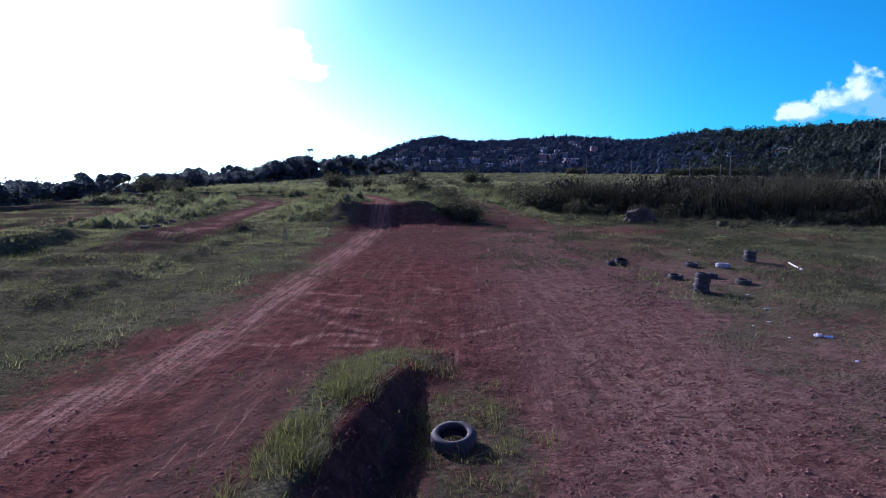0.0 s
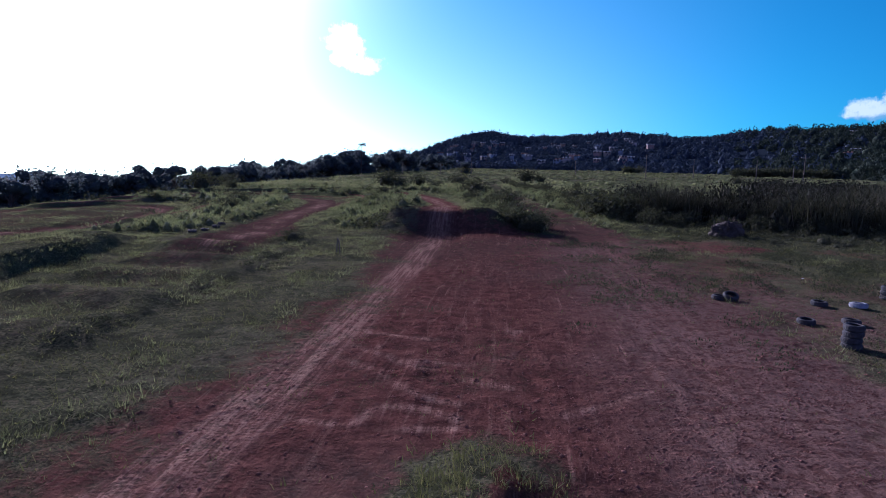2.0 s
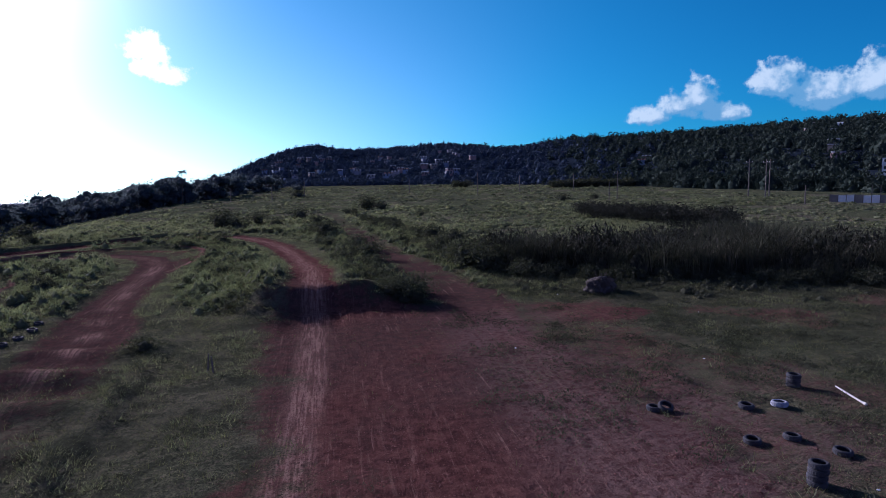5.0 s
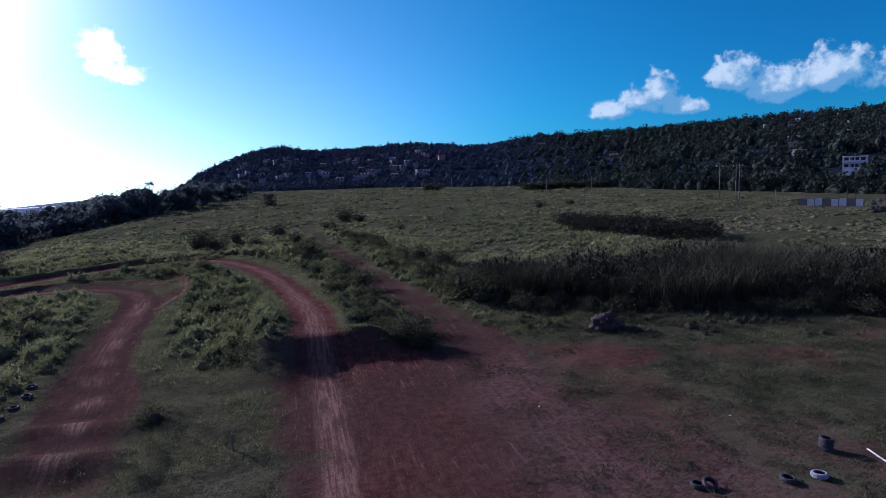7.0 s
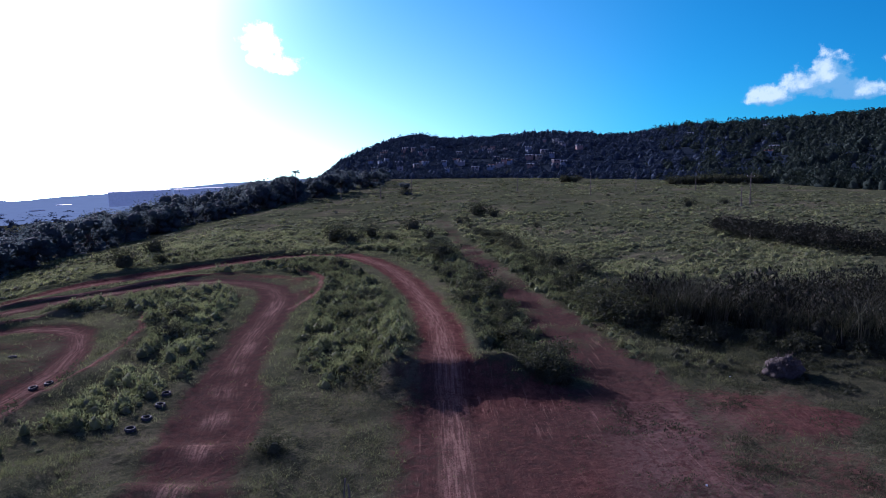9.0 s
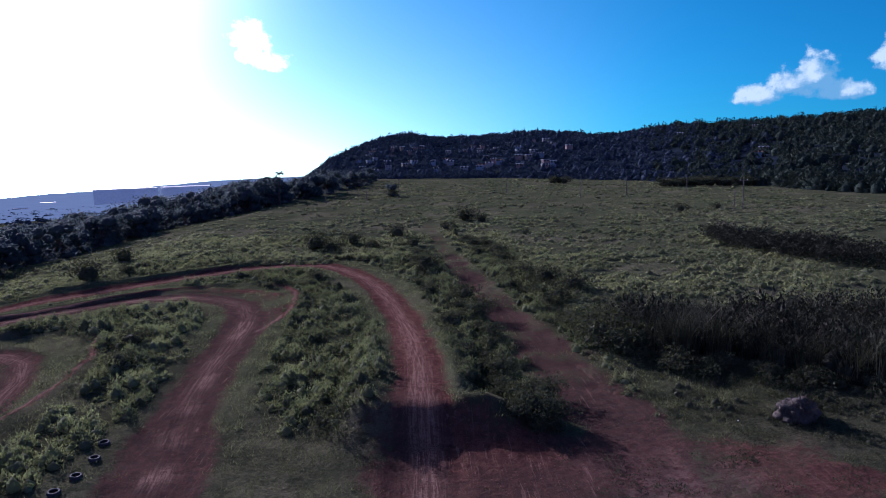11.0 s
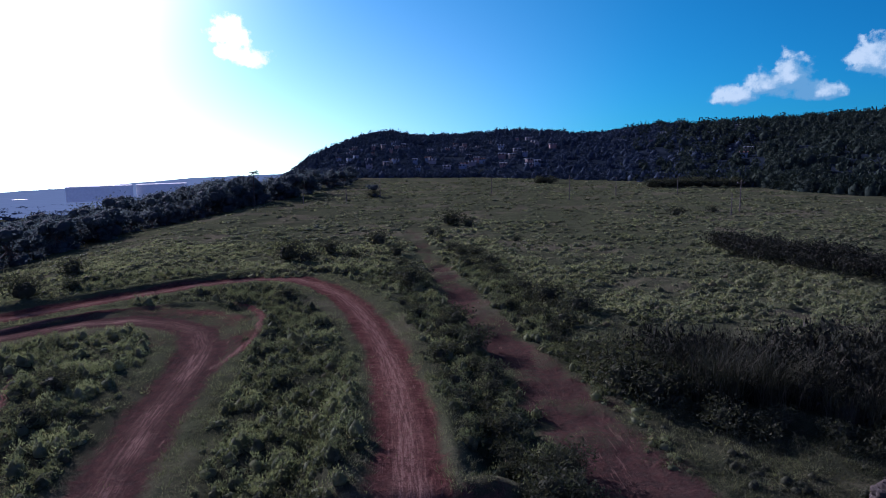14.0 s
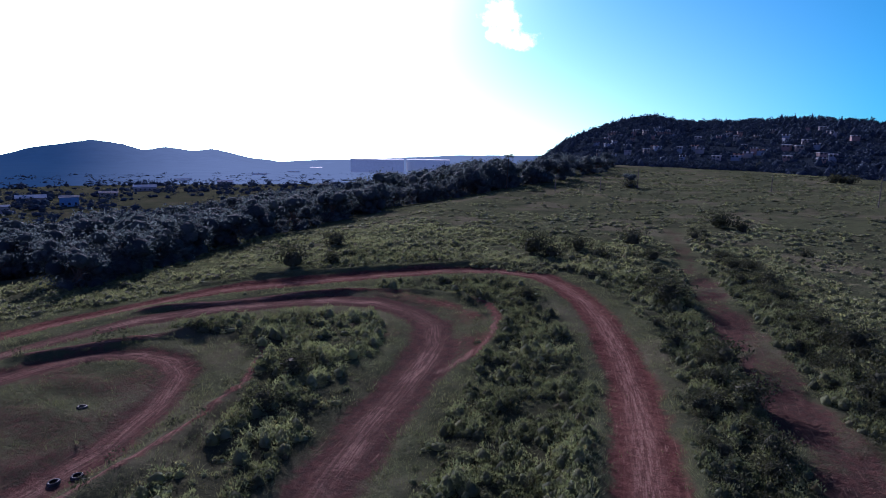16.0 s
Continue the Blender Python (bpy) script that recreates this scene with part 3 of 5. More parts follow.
def planted(name, kinds, places, size, wide, tall, mat, label, category, seed):
    """One joined object of clumps (verts, triangles) at places (n, 3)."""
    r = np.random.RandomState(seed)
    pick, turn = r.randint(0, len(kinds), len(places)), r.rand(len(places)) * 6.28
    verts, faces, base = [], [], 0
    for k, (flat, tris) in enumerate(kinds):
        mine = np.where(pick == k)[0]
        c, q, m = np.cos(turn[mine])[:, None], np.sin(turn[mine])[:, None], size[mine][:, None]
        at = places[mine]
        verts.append(np.stack([(flat[:, 0] * c - flat[:, 1] * q) * m * wide + at[:, :1], (flat[:, 0] * q + flat[:, 1] * c) * m * wide + at[:, 1:2],
                               flat[:, 2] * m * tall * r.uniform(0.8, 1.25, len(mine))[:, None] + at[:, 2:]], -1).reshape(-1, 3))
        faces.append((np.arange(len(mine))[:, None, None] * len(flat) + tris[None] + base).reshape(-1, 3))
        base += len(mine) * len(flat)
    return tagged(solid(name, np.concatenate(verts), np.concatenate(faces), mat), label, category, kind="stuff")


LEAF, BLADE = ((0, 1, 2, 3),), ((0, 1, 2, 3), (3, 2, 4, 5))

# ---------------------------------------------------------------- materials
def material(name):
    m = bpy.data.materials.new(name)
    m.use_nodes = True
    m.node_tree.nodes.clear()
    return m, rig_nodes(m.node_tree)


def finish(m, tools, colour, rough=0.8, bump=None, depth=0.02, strength=1.0, metal=0.0, spec=0.3, through=0.0, tint=(1, 1, 1)):
    """Principled surface with a bump and, for leaves, light coming through."""
    add, calc, mix, ramp, noise_at, vec, links = tools
    b = add("ShaderNodeBsdfPrincipled", Base_Color=colour if hasattr(colour, "is_linked") else (*colour, 1), Roughness=rough, Metallic=metal)
    b.inputs["Specular IOR Level"].default_value = spec
    if bump is not None:
        n = add("ShaderNodeBump", Height=bump, Distance=depth, Strength=strength)
        links.new(n.outputs[0], b.inputs["Normal"])
    result = b.outputs[0]
    if through:
        lit = mix(1.0, colour, tint, "MULTIPLY")
        t = add("ShaderNodeBsdfTranslucent", Color=lit)
        s = add("ShaderNodeMixShader", Fac=through)
        links.new(b.outputs[0], s.inputs[1])
        links.new(t.outputs[0], s.inputs[2])
        result = s.outputs[0]
    out = add("ShaderNodeOutputMaterial")
    links.new(result, out.inputs[0])
    return m


def plain(name, colour, rough=0.7, grain=20.0, vary=0.25, metal=0.0, spec=0.3, depth=0.004):
    m, tools = material(name)
    add, calc, mix, ramp, noise_at, vec, links = tools
    at = add("ShaderNodeTexCoord").outputs["Object"]
    fine, broad = noise_at(at, grain, 5), noise_at(at, grain * 0.13, 3)
    f = calc("ADD", calc("MULTIPLY", fine, 0.5), calc("MULTIPLY", broad, 0.5))
    col = mix(ramp(f, 0.3, 0.7), tuple(c * (1 - vary) for c in colour), tuple(min(1, c * (1 + vary)) for c in colour))
    return finish(m, tools, col, rough, fine, depth, 0.6, metal, spec)


def foliage(name, dark, light, through=0.35, rough=0.7, dry=None, tint=(1.2, 1.25, 0.8), spec=0.04, single=0.5):
    """Leaves: every leaf its own tone (single: how much of it), patches at a larger scale."""
    m, tools = material(name)
    add, calc, mix, ramp, noise_at, vec, links = tools
    own = add("ShaderNodeNewGeometry").outputs["Random Per Island"]
    at = add("ShaderNodeTexCoord").outputs["Object"]
    patch, wide = noise_at(at, 0.35, 3), noise_at(at, 0.055, 3)
    f = calc("ADD", calc("MULTIPLY", own, single), calc("ADD", calc("MULTIPLY", ramp(patch, 0.32, 0.68), 0.8 - single), calc("MULTIPLY", ramp(wide, 0.36, 0.64), 0.3)))
    col = mix(f, dark, light)
    if dry:
        col = mix(calc("MULTIPLY", ramp(own, 0.78, 0.9), ramp(noise_at(at, 0.6, 2), 0.4, 0.65)), col, dry)
    return finish(m, tools, col, rough, None, through=through, tint=tint, spec=spec)


def ground_material():
    m, tools = material("red_soil_and_grass")
    add, calc, mix, ramp, noise_at, vec, links = tools

    def mask(name):
        n = add("ShaderNodeAttribute")
        n.attribute_name = name
        return n.outputs["Fac"]
    dirt, worn, lush, field, pale = mask("dirt"), mask("worn"), mask("lush"), mask("field"), mask("pale")
    trodden = mask("trodden")
    at = add("ShaderNodeTexCoord").outputs["Object"]
    n1, n2, n3 = noise_at(at, 14.0, 6, 0.65), noise_at(at, 2.2, 5, 0.6), noise_at(at, 0.22, 4, 0.6)
    n4 = noise_at(at, 0.035, 4, 0.6)
    lane_at = add("ShaderNodeCombineXYZ", X=mask("across"), Y=calc("MULTIPLY", mask("way"), 0.055)).outputs[0]
    ruts = noise_at(lane_at, 6.0, 7, 0.75, 0.4)
    turned = add("ShaderNodeMapping", Vector=at)
    turned.inputs["Rotation"].default_value, turned.inputs["Scale"].default_value = (0, 0, radians(24)), (1.0, 0.14, 1.0)
    skids = noise_at(turned.outputs[0], 2.6, 6, 0.7, 0.9)
    turned2 = add("ShaderNodeMapping", Vector=at)
    turned2.inputs["Rotation"].default_value, turned2.inputs["Scale"].default_value = (0, 0, radians(-47)), (1.0, 0.07, 1.0)
    cross = calc("MULTIPLY", ramp(noise_at(turned2.outputs[0], 5.0, 4, 0.6, 0.6), 0.60, 0.68), ramp(noise_at(at, 0.16, 2), 0.46, 0.58))
    # soil
    soil = mix(ramp(n2, 0.38, 0.62), SOIL_DARK, SOIL)
    soil = mix(calc("MULTIPLY", ramp(n3, 0.42, 0.66), calc("ADD", calc("MULTIPLY", pale, 0.4), 0.15)), soil, SOIL_PALE)
    soil = mix(calc("MULTIPLY", ramp(ruts, 0.54, 0.68), 0.30), soil, SOIL_DUST)
    soil = mix(calc("MULTIPLY", ramp(skids, 0.57, 0.68), 0.18), soil, SOIL_DUST)
    soil = mix(calc("MULTIPLY", ramp(ruts, 0.46, 0.34), 0.5), soil, SOIL_DARK)
    soil = mix(calc("MULTIPLY", ramp(noise_at(at, 0.9, 6, 0.7), 0.50, 0.66), calc("ADD", calc("MULTIPLY", pale, 0.35), 0.15)), soil, SOIL_PALE)
    soil = mix(calc("MULTIPLY", pale, ramp(n3, 0.25, 0.6, 0.35, 0.85)), soil, SOIL_GREY)
    soil = mix(calc("MULTIPLY", trodden, ramp(n2, 0.25, 0.7, 0.95, 0.6)), soil, SOIL_TRODDEN)
    dusty = calc("MULTIPLY", worn, ramp(calc("ADD", calc("MULTIPLY", ruts, 0.7), calc("MULTIPLY", n1, 0.3)), 0.455, 0.565))
    soil = mix(calc("ADD", calc("MULTIPLY", dusty, 0.58), calc("MULTIPLY", worn, 0.16)), soil, SOIL_DUST)
    soil = mix(calc("MULTIPLY", cross, 0.38), soil, SOIL_DUST)
    soil = mix(calc("MULTIPLY", ramp(n1, 0.52, 0.68), 0.45), soil, SOIL_PALE)
    soil = mix(calc("MULTIPLY", ramp(n1, 0.47, 0.33), 0.55), soil, SOIL_DARK)
    mottle = calc("MULTIPLY", ramp(noise_at(at, 3.0, 5, 0.65), 0.49, 0.58), calc("ADD", calc("MULTIPLY", pale, 0.35), 0.2))
    soil = mix(mottle, soil, SOIL_DARK)
    speck = calc("MULTIPLY", ramp(noise_at(at, 7.0, 3, 0.5), 0.62, 0.70), 0.6)
    soil = mix(speck, soil, SOIL_DARK)
    # grass
    turf = mix(ramp(n1, 0.40, 0.60), GRASS_DARK, GRASS)
    turf = mix(calc("MULTIPLY", ramp(n3, 0.42, 0.66), 0.45), turf, GRASS_DRY)
    turf = mix(calc("MULTIPLY", ramp(n2, 0.50, 0.62), 0.6), turf, GRASS_DARK)
    turf = mix(calc("MULTIPLY", ramp(noise_at(at, 4.5, 4, 0.6), 0.54, 0.64), 0.55), turf, GRASS_DRY)
    turf = mix(calc("MULTIPLY", ramp(n4, 0.45, 0.62), 0.45), turf, GRASS_FIELD)
    turf = mix(calc("MULTIPLY", ramp(noise_at(at, 0.55, 5, 0.65), 0.46, 0.60), 0.65), turf, GRASS_DARK)
    turf = mix(calc("MULTIPLY", field, ramp(calc("ADD", calc("MULTIPLY", n1, 0.5), calc("MULTIPLY", n2, 0.5)), 0.40, 0.60, 0.40, 0.95)), turf, GRASS_FIELD)
    turf = mix(calc("MULTIPLY", field, calc("MULTIPLY", ramp(noise_at(at, 0.11, 5, 0.65), 0.50, 0.62), 0.55)), turf, GRASS_DARK)
    turf = mix(calc("MULTIPLY", field, calc("MULTIPLY", ramp(noise_at(at, 0.05, 4, 0.6), 0.52, 0.60), 0.5)), turf, GRASS_DRY)
    # Lush ground is coloured darker, partly for the shaded gaps between weed clumps.
    turf = mix(calc("MULTIPLY", lush, 0.7), turf, GRASS_DARK)
    edge = calc("ADD", dirt, calc("MULTIPLY", calc("SUBTRACT", calc("ADD", calc("MULTIPLY", n1, 0.5), calc("MULTIPLY", n2, 0.5)), 0.5), 1.5))
    col = mix(ramp(edge, 0.22, 0.80), turf, soil)
    lump = calc("ADD", calc("MULTIPLY", calc("ADD", n1, noise_at(at, 5.0, 5, 0.6)), 0.45), calc("ADD", calc("MULTIPLY", n2, 0.8), calc("MULTIPLY", ruts, calc("MULTIPLY", dirt, 0.35))))
    return finish(m, tools, col, 0.95, lump, 0.20, 1.0, spec=0.0)


SOIL_DARK, SOIL, SOIL_PALE, SOIL_DUST = (0.080, 0.035, 0.029), (0.156, 0.069, 0.055), (0.222, 0.116, 0.088), (0.43, 0.27, 0.205)
SOIL_TRODDEN = (0.076, 0.056, 0.046)
SOIL_GREY = (0.175, 0.115, 0.098)
GRASS_DARK, GRASS, GRASS_DRY, GRASS_FIELD = (0.050, 0.054, 0.032), (0.140, 0.141, 0.078), (0.172, 0.150, 0.100), (0.098, 0.112, 0.056)
GROUND = ground_material()
LEAF_WEED = foliage("weed_leaves", (0.028, 0.035, 0.022), (0.245, 0.272, 0.152), 0.42, single=0.3, dry=(0.16, 0.14, 0.08))
LEAF_GRASS = foliage("grass_blades", (0.078, 0.084, 0.042), (0.215, 0.222, 0.110), 0.45, dry=(0.20, 0.18, 0.11), tint=(1.2, 1.25, 0.7))
LEAF_FIELD = foliage("pasture_blades", (0.066, 0.076, 0.043), (0.285, 0.302, 0.176), 0.50, dry=(0.19, 0.17, 0.11))
LEAF_BUSH = foliage("bush_leaves", (0.028, 0.033, 0.021), (0.110, 0.116, 0.074), 0.28)
# Lightened and blued: the hazy glare before the tree line sits in this colour.
LEAF_TREE_HAZE = foliage("hazed_tree_leaves", (0.052, 0.070, 0.080), (0.135, 0.162, 0.160), 0.50, single=0.3, spec=0.02, tint=(1.1, 1.15, 1.05))
# Air haze over the distant slopes is put into this bluish leaf colour.
LEAF_HILL_HAZE = foliage("hazed_hill_leaves", (0.024, 0.039, 0.060), (0.076, 0.099, 0.130), 0.05, rough=1.0, spec=0.0, single=0.15)
LEAF_WOOD = foliage("near_slope_leaves", (0.014, 0.024, 0.022), (0.062, 0.080, 0.062), 0.10, rough=1.0, spec=0.0, single=0.2)
LEAF_REED = foliage("reed_blades", (0.028, 0.031, 0.020), (0.112, 0.116, 0.074), 0.10, dry=(0.17, 0.15, 0.11), spec=0.04)
# Dark scrub leaves; the same tone paints shade into the reed bed.
LEAF_THICKET_SHADE = foliage("thicket_and_reed_shade", (0.014, 0.016, 0.011), (0.048, 0.051, 0.036), 0.06, dry=(0.10, 0.09, 0.07), spec=0.04)
BARK = plain("bark", (0.09, 0.07, 0.055), 0.9, 14, 0.4)
RUBBER = plain("worn_tyre_rubber", (0.045, 0.045, 0.050), 0.75, 30, 0.45, spec=0.4)
RUBBER_PALE = plain("scuffed_pale_tyre", (0.30, 0.32, 0.36), 0.7, 12, 0.35)
TIMBER = plain("grey_weathered_timber", (0.16, 0.14, 0.12), 0.85, 10, 0.3)
PALE_PIPE = plain("pale_plastic_pipe", (0.62, 0.60, 0.54), 0.5, 15, 0.15)
WHITE_PAINT = plain("white_painted_wall", (0.78, 0.78, 0.76), 0.7, 2.0, 0.10)
WALL_TONES = [plain("house_wall_cream", (0.24, 0.21, 0.18), 0.8, 1.5, 0.15), plain("house_wall_white", (0.30, 0.30, 0.30), 0.8, 1.5, 0.12),
              plain("house_wall_blue", (0.22, 0.28, 0.34), 0.8, 1.5, 0.15), plain("house_wall_pink", (0.30, 0.21, 0.19), 0.8, 1.5, 0.15)]
ROOF_TONES = [plain("zinc_roof", (0.30, 0.31, 0.33), 0.45, 2, 0.2, metal=0.3), plain("rusty_roof", (0.24, 0.12, 0.09), 0.7, 2, 0.3), plain("white_roof", (0.66, 0.67, 0.68), 0.5, 2, 0.12)]
PANE = plain("dark_window_glass", (0.03, 0.04, 0.05), 0.1, 5, 0.1, spec=0.6)
CLOD = plain("dry_soil_clods", (0.18, 0.085, 0.066), 0.95, 9, 0.45)
STONE = plain("matted_roots", (0.080, 0.066, 0.056), 0.9, 6, 0.4, depth=0.05)
LITTER_WHITE = plain("white_litter", (0.75, 0.77, 0.80), 0.5, 25, 0.12)
LITTER_BLUE = plain("pale_blue_litter", (0.35, 0.48, 0.70), 0.5, 25, 0.15)


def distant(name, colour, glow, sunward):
    """Far ground whose airlight is painted in as emission, stronger towards the sun."""
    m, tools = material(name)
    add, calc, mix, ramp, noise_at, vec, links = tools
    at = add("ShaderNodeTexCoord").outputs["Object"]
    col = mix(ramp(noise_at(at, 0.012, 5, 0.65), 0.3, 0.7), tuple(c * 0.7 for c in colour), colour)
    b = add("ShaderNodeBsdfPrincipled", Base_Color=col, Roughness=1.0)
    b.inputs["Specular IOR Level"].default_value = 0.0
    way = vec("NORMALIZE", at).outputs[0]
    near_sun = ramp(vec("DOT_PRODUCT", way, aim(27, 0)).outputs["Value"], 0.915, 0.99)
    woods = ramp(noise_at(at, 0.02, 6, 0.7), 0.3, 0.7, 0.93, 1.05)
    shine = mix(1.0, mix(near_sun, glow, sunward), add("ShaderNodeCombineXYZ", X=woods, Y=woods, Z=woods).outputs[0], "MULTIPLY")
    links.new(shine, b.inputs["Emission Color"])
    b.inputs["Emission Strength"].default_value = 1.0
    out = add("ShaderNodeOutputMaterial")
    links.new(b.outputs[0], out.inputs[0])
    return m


# Both glow colours stand for haze in the air before the hills.
FAR_HILL_GLOW = distant("far_hills_haze_glow", (0.012, 0.02, 0.02), (0.018, 0.054, 0.135), (0.17, 0.235, 0.36))
# Floor colour holds the dark of the gaps between crowns and the haze blue.
HILL_FLOOR = foliage("hill_floor_shade", (0.014, 0.022, 0.032), (0.030, 0.042, 0.056), 0.0, rough=1.0, spec=0.0)

# ---------------------------------------------------------------- ground
def spaced(lo, hi, fine, first, last, near=None):
    """Coordinates: even between lo and hi, finer in the near stretch, ever wider out to first and last."""
    mid = list(np.arange(lo, hi + 1e-6, fine))
    if near:
        mid = [v for v in mid if v < near[0] or v > near[1]] + list(np.arange(near[0], near[1] + 1e-6, near[2]))
        mid.sort()
    out, s, v = [], fine, hi
    while v < last:
        s *= 1.07
        v += s
        out.append(v)
    back, s, v = [], fine, lo
    while v > first:
        s *= 1.07
        v -= s
        back.append(v)
    return np.array(back[::-1] + mid + out)


def build_ground():
    gx, gy = spaced(-46, 24, 0.36, -4500, 3500, (-7.0, 6.0, 0.125)), spaced(2, 98, 0.36, -1500, 4800, (4.0, 20.4, 0.125))
    x, y = np.meshgrid(gx, gy)
    z = height(x.ravel(), y.ravel())
    verts = np.stack([x.ravel(), y.ravel(), z], 1)
    w = len(gx)
    i = (np.arange(len(gy) - 1)[:, None] * w + np.arange(w - 1)[None]).ravel()
    ob = solid("ground", verts, np.stack([i, i + 1, i + w + 1, i + w], 1), GROUND, smooth=True)
    for name, values in zip(("dirt", "worn", "lush", "field", "pale", "across", "way", "trodden"), masks(x.ravel(), y.ravel())):
        ob.data.attributes.new(name, "FLOAT", "POINT").data.foreach_set("value", values.astype(np.float32))
    return tagged(ob, "red dirt track ground with patchy olive grass", "ground", kind="structure")


build_ground()


# ---------------------------------------------------------------- the wooded hill
HILL_AZ = [14, 11, 9.0, 8.0, 6.0, 4.0, 2.5, 1.2, 0, -1.8, -4, -6, -8, -10, -12, -14, -16, -18, -20, -23, -26, -30, -34, -38, -42, -46, -50, -56, -70, -85]
HILL_EL = [-3.3, -2.2, -0.8, 0.0, 0.85, 1.6, 1.98, 2.14, 1.97, 1.7, 1.76, 1.84, 1.95, 2.04, 1.98, 1.83, 1.62, 1.75, 2.07, 2.27, 2.33, 2.38, 2.5, 2.74, 2.9, 3.06, 3.15, 3.5, 4.2, 4.6]
FOOT_AZ = [14, 10, 4, 0, -6, -15, -26, -33, -45, -60, -85]
FOOT_R = [420, 400, 370, 360, 350, 310, 265, 225, 190, 165, 150]
HUB = (-5.0, 15.0, 12.5)


def hill_height(az, s):
    """Height over the hill at azimuth az (degrees, left +) and s from 0 (foot) to 1 (ridge) and on behind it."""
    foot, el = np.interp(-az, [-a for a in FOOT_AZ], FOOT_R), np.interp(-az, [-a for a in HILL_AZ], HILL_EL)
    r = foot + s * 430
    top = HUB[2] + (foot + 430) * np.tan(np.radians(el)) - 4.6 - 0.8 * (az < -24)
    x, y = HUB[0] - np.sin(np.radians(az)) * r, HUB[1] + np.cos(np.radians(az)) * r
    up = np.where(s < 1, 0.55 * s + 0.45 * step(s, 0, 1), np.where(top > 0, 1 - 0.25 * (s - 1) - 0.3 * (s - 1) ** 2, s))
    folds = (fbm(x, y, 120, 3) - 0.5) * np.sin(np.clip(s, 0, 1) * np.pi) * 0.35
    return x, y, np.where(s < 0, 0, top * (up + folds)) - 0.6 - 26 * step(az, 9.5, 14.5)


def crown_lump(seed):
    """A far tree crown: lumps of foliage with loose sprays of leaves round them. Returns verts and triangles."""
    r = np.random.RandomState(seed)
    bm = bmesh.new()
    at = Vector((r.uniform(-0.5, 0.5), r.uniform(-0.5, 0.5), 0.55 + r.uniform(-0.1, 0.1)))
    for v in bmesh.ops.create_icosphere(bm, subdivisions=1, radius=r.uniform(0.42, 0.7), matrix=Matrix.Translation(at))["verts"]:
        v.co += (v.co - at) * r.uniform(-0.3, 0.35)
    verts = np.array([v.co for v in bm.verts])
    tris = np.array([[v.index for v in f.verts] for f in bm.faces]) if not bm.verts.index_update() else None
    bm.free()
    c = leaf_cloud(18, 1.0, 1.7, 0.25, seed, flat=1.0, hollow=0.7)
    k = np.arange(len(c))[:, None] * 4 + len(verts)
    return np.concatenate([verts, c.reshape(-1, 3)]), np.concatenate([tris, k + [0, 1, 2], k + [0, 2, 3]])


def build_hill():
    az, s = np.linspace(14, -85, 150), np.linspace(-0.02, 2.4, 40)
    a, b = np.meshgrid(az, s)
    x, y, z = hill_height(a.ravel(), b.ravel())
    w = len(az)
    i = (np.arange(len(s) - 1)[:, None] * w + np.arange(w - 1)[None]).ravel()
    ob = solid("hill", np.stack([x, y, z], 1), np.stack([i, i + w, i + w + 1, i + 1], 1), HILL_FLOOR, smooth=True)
    tagged(ob, "dark wooded hillside above the pasture", "hill", kind="structure")
    # the forest on it: crowns of leaf clumps
    r = np.random.RandomState(5)
    n = 10000
    az = r.uniform(12, -62, n)
    s = np.concatenate([r.rand(n - 4200) ** 0.8 * 1.02, 0.94 + 0.10 * r.rand(2200), 0.05 * r.rand(2000)])
    x, y, z = hill_height(az, s)
    kinds = [tuffet(400 + k, 32, 0.85, 0.80 + 0.08 * k, 0.34, 0.82, 1, 0.75, 0.55) for k in range(8)]
    open_ground = (np.hypot(x - 171, y - 177) < 11) | (np.hypot(x - 152, y - 180) < 8)
    size = (1.2 + 2.3 * r.rand(n) ** 2.2) * (0.85 + 0.35 * s) * np.where(az < -22, 1.12, 1.0)
    size, at = size[~open_ground], np.stack([x, y, z], 1)[~open_ground]
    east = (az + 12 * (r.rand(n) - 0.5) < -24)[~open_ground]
    planted("forest", kinds, at[~east], size[~east], 1.25, 1.25, LEAF_HILL_HAZE, "dense woodland on the far hillside, blued by painted haze", "forest", 5)
    kinds = [tuffet(420 + k, 66, 0.85, 0.86 + 0.09 * k, 0.235, 0.80, 1, 0.9, 0.5) for k in range(8)]
    planted("forest", kinds, at[east], size[east], 1.25, 1.3, LEAF_WOOD, "dense dark green woodland on the nearer slope", "forest", 6)


build_hill()


def build_far_hills():
    az = np.linspace(66, 4, 140)
    el = np.interp(-az, [-66, -59, -54.5, -52, -48, -46, -44.5, -42.8, -40.5, -39, -36, -33.5, -30, -27, -18, -4],
                   [-3.4, -2.9, -2.2, -1.5, -0.9, -1.2, -1.7, -1.45, -1.75, -1.55, -2.3, -2.6, -2.4, -2.35, -1.85, -1.6])
    r = 2600.0
    x, y = -np.sin(np.radians(az)) * r, 30 + np.cos(np.radians(az)) * r
    top = 14.9 + r * np.tan(np.radians(el)) + 3 * (value_noise(az * 3, az * 0, 1.0) - 0.5)
    rows = []
    # the valley floor in front of the hills, glowing with painted haze, then their slopes
    for far, level in ((620, -46.0), (660, -34.5), (1080, -50.5), (1700, -74.0), (2250, -93.0)):
        rows.append(np.stack([x * far / r, y * far / r, 0 * x + level], 1))
    for out, down in ((-120, 0.22), (0, 0.0), (250, 0.5), (600, 1.0)):
        f = (r + out) / r
        rows.append(np.stack([x * f, y * f, top - down * (top + 150)], 1))
    w = len(az)
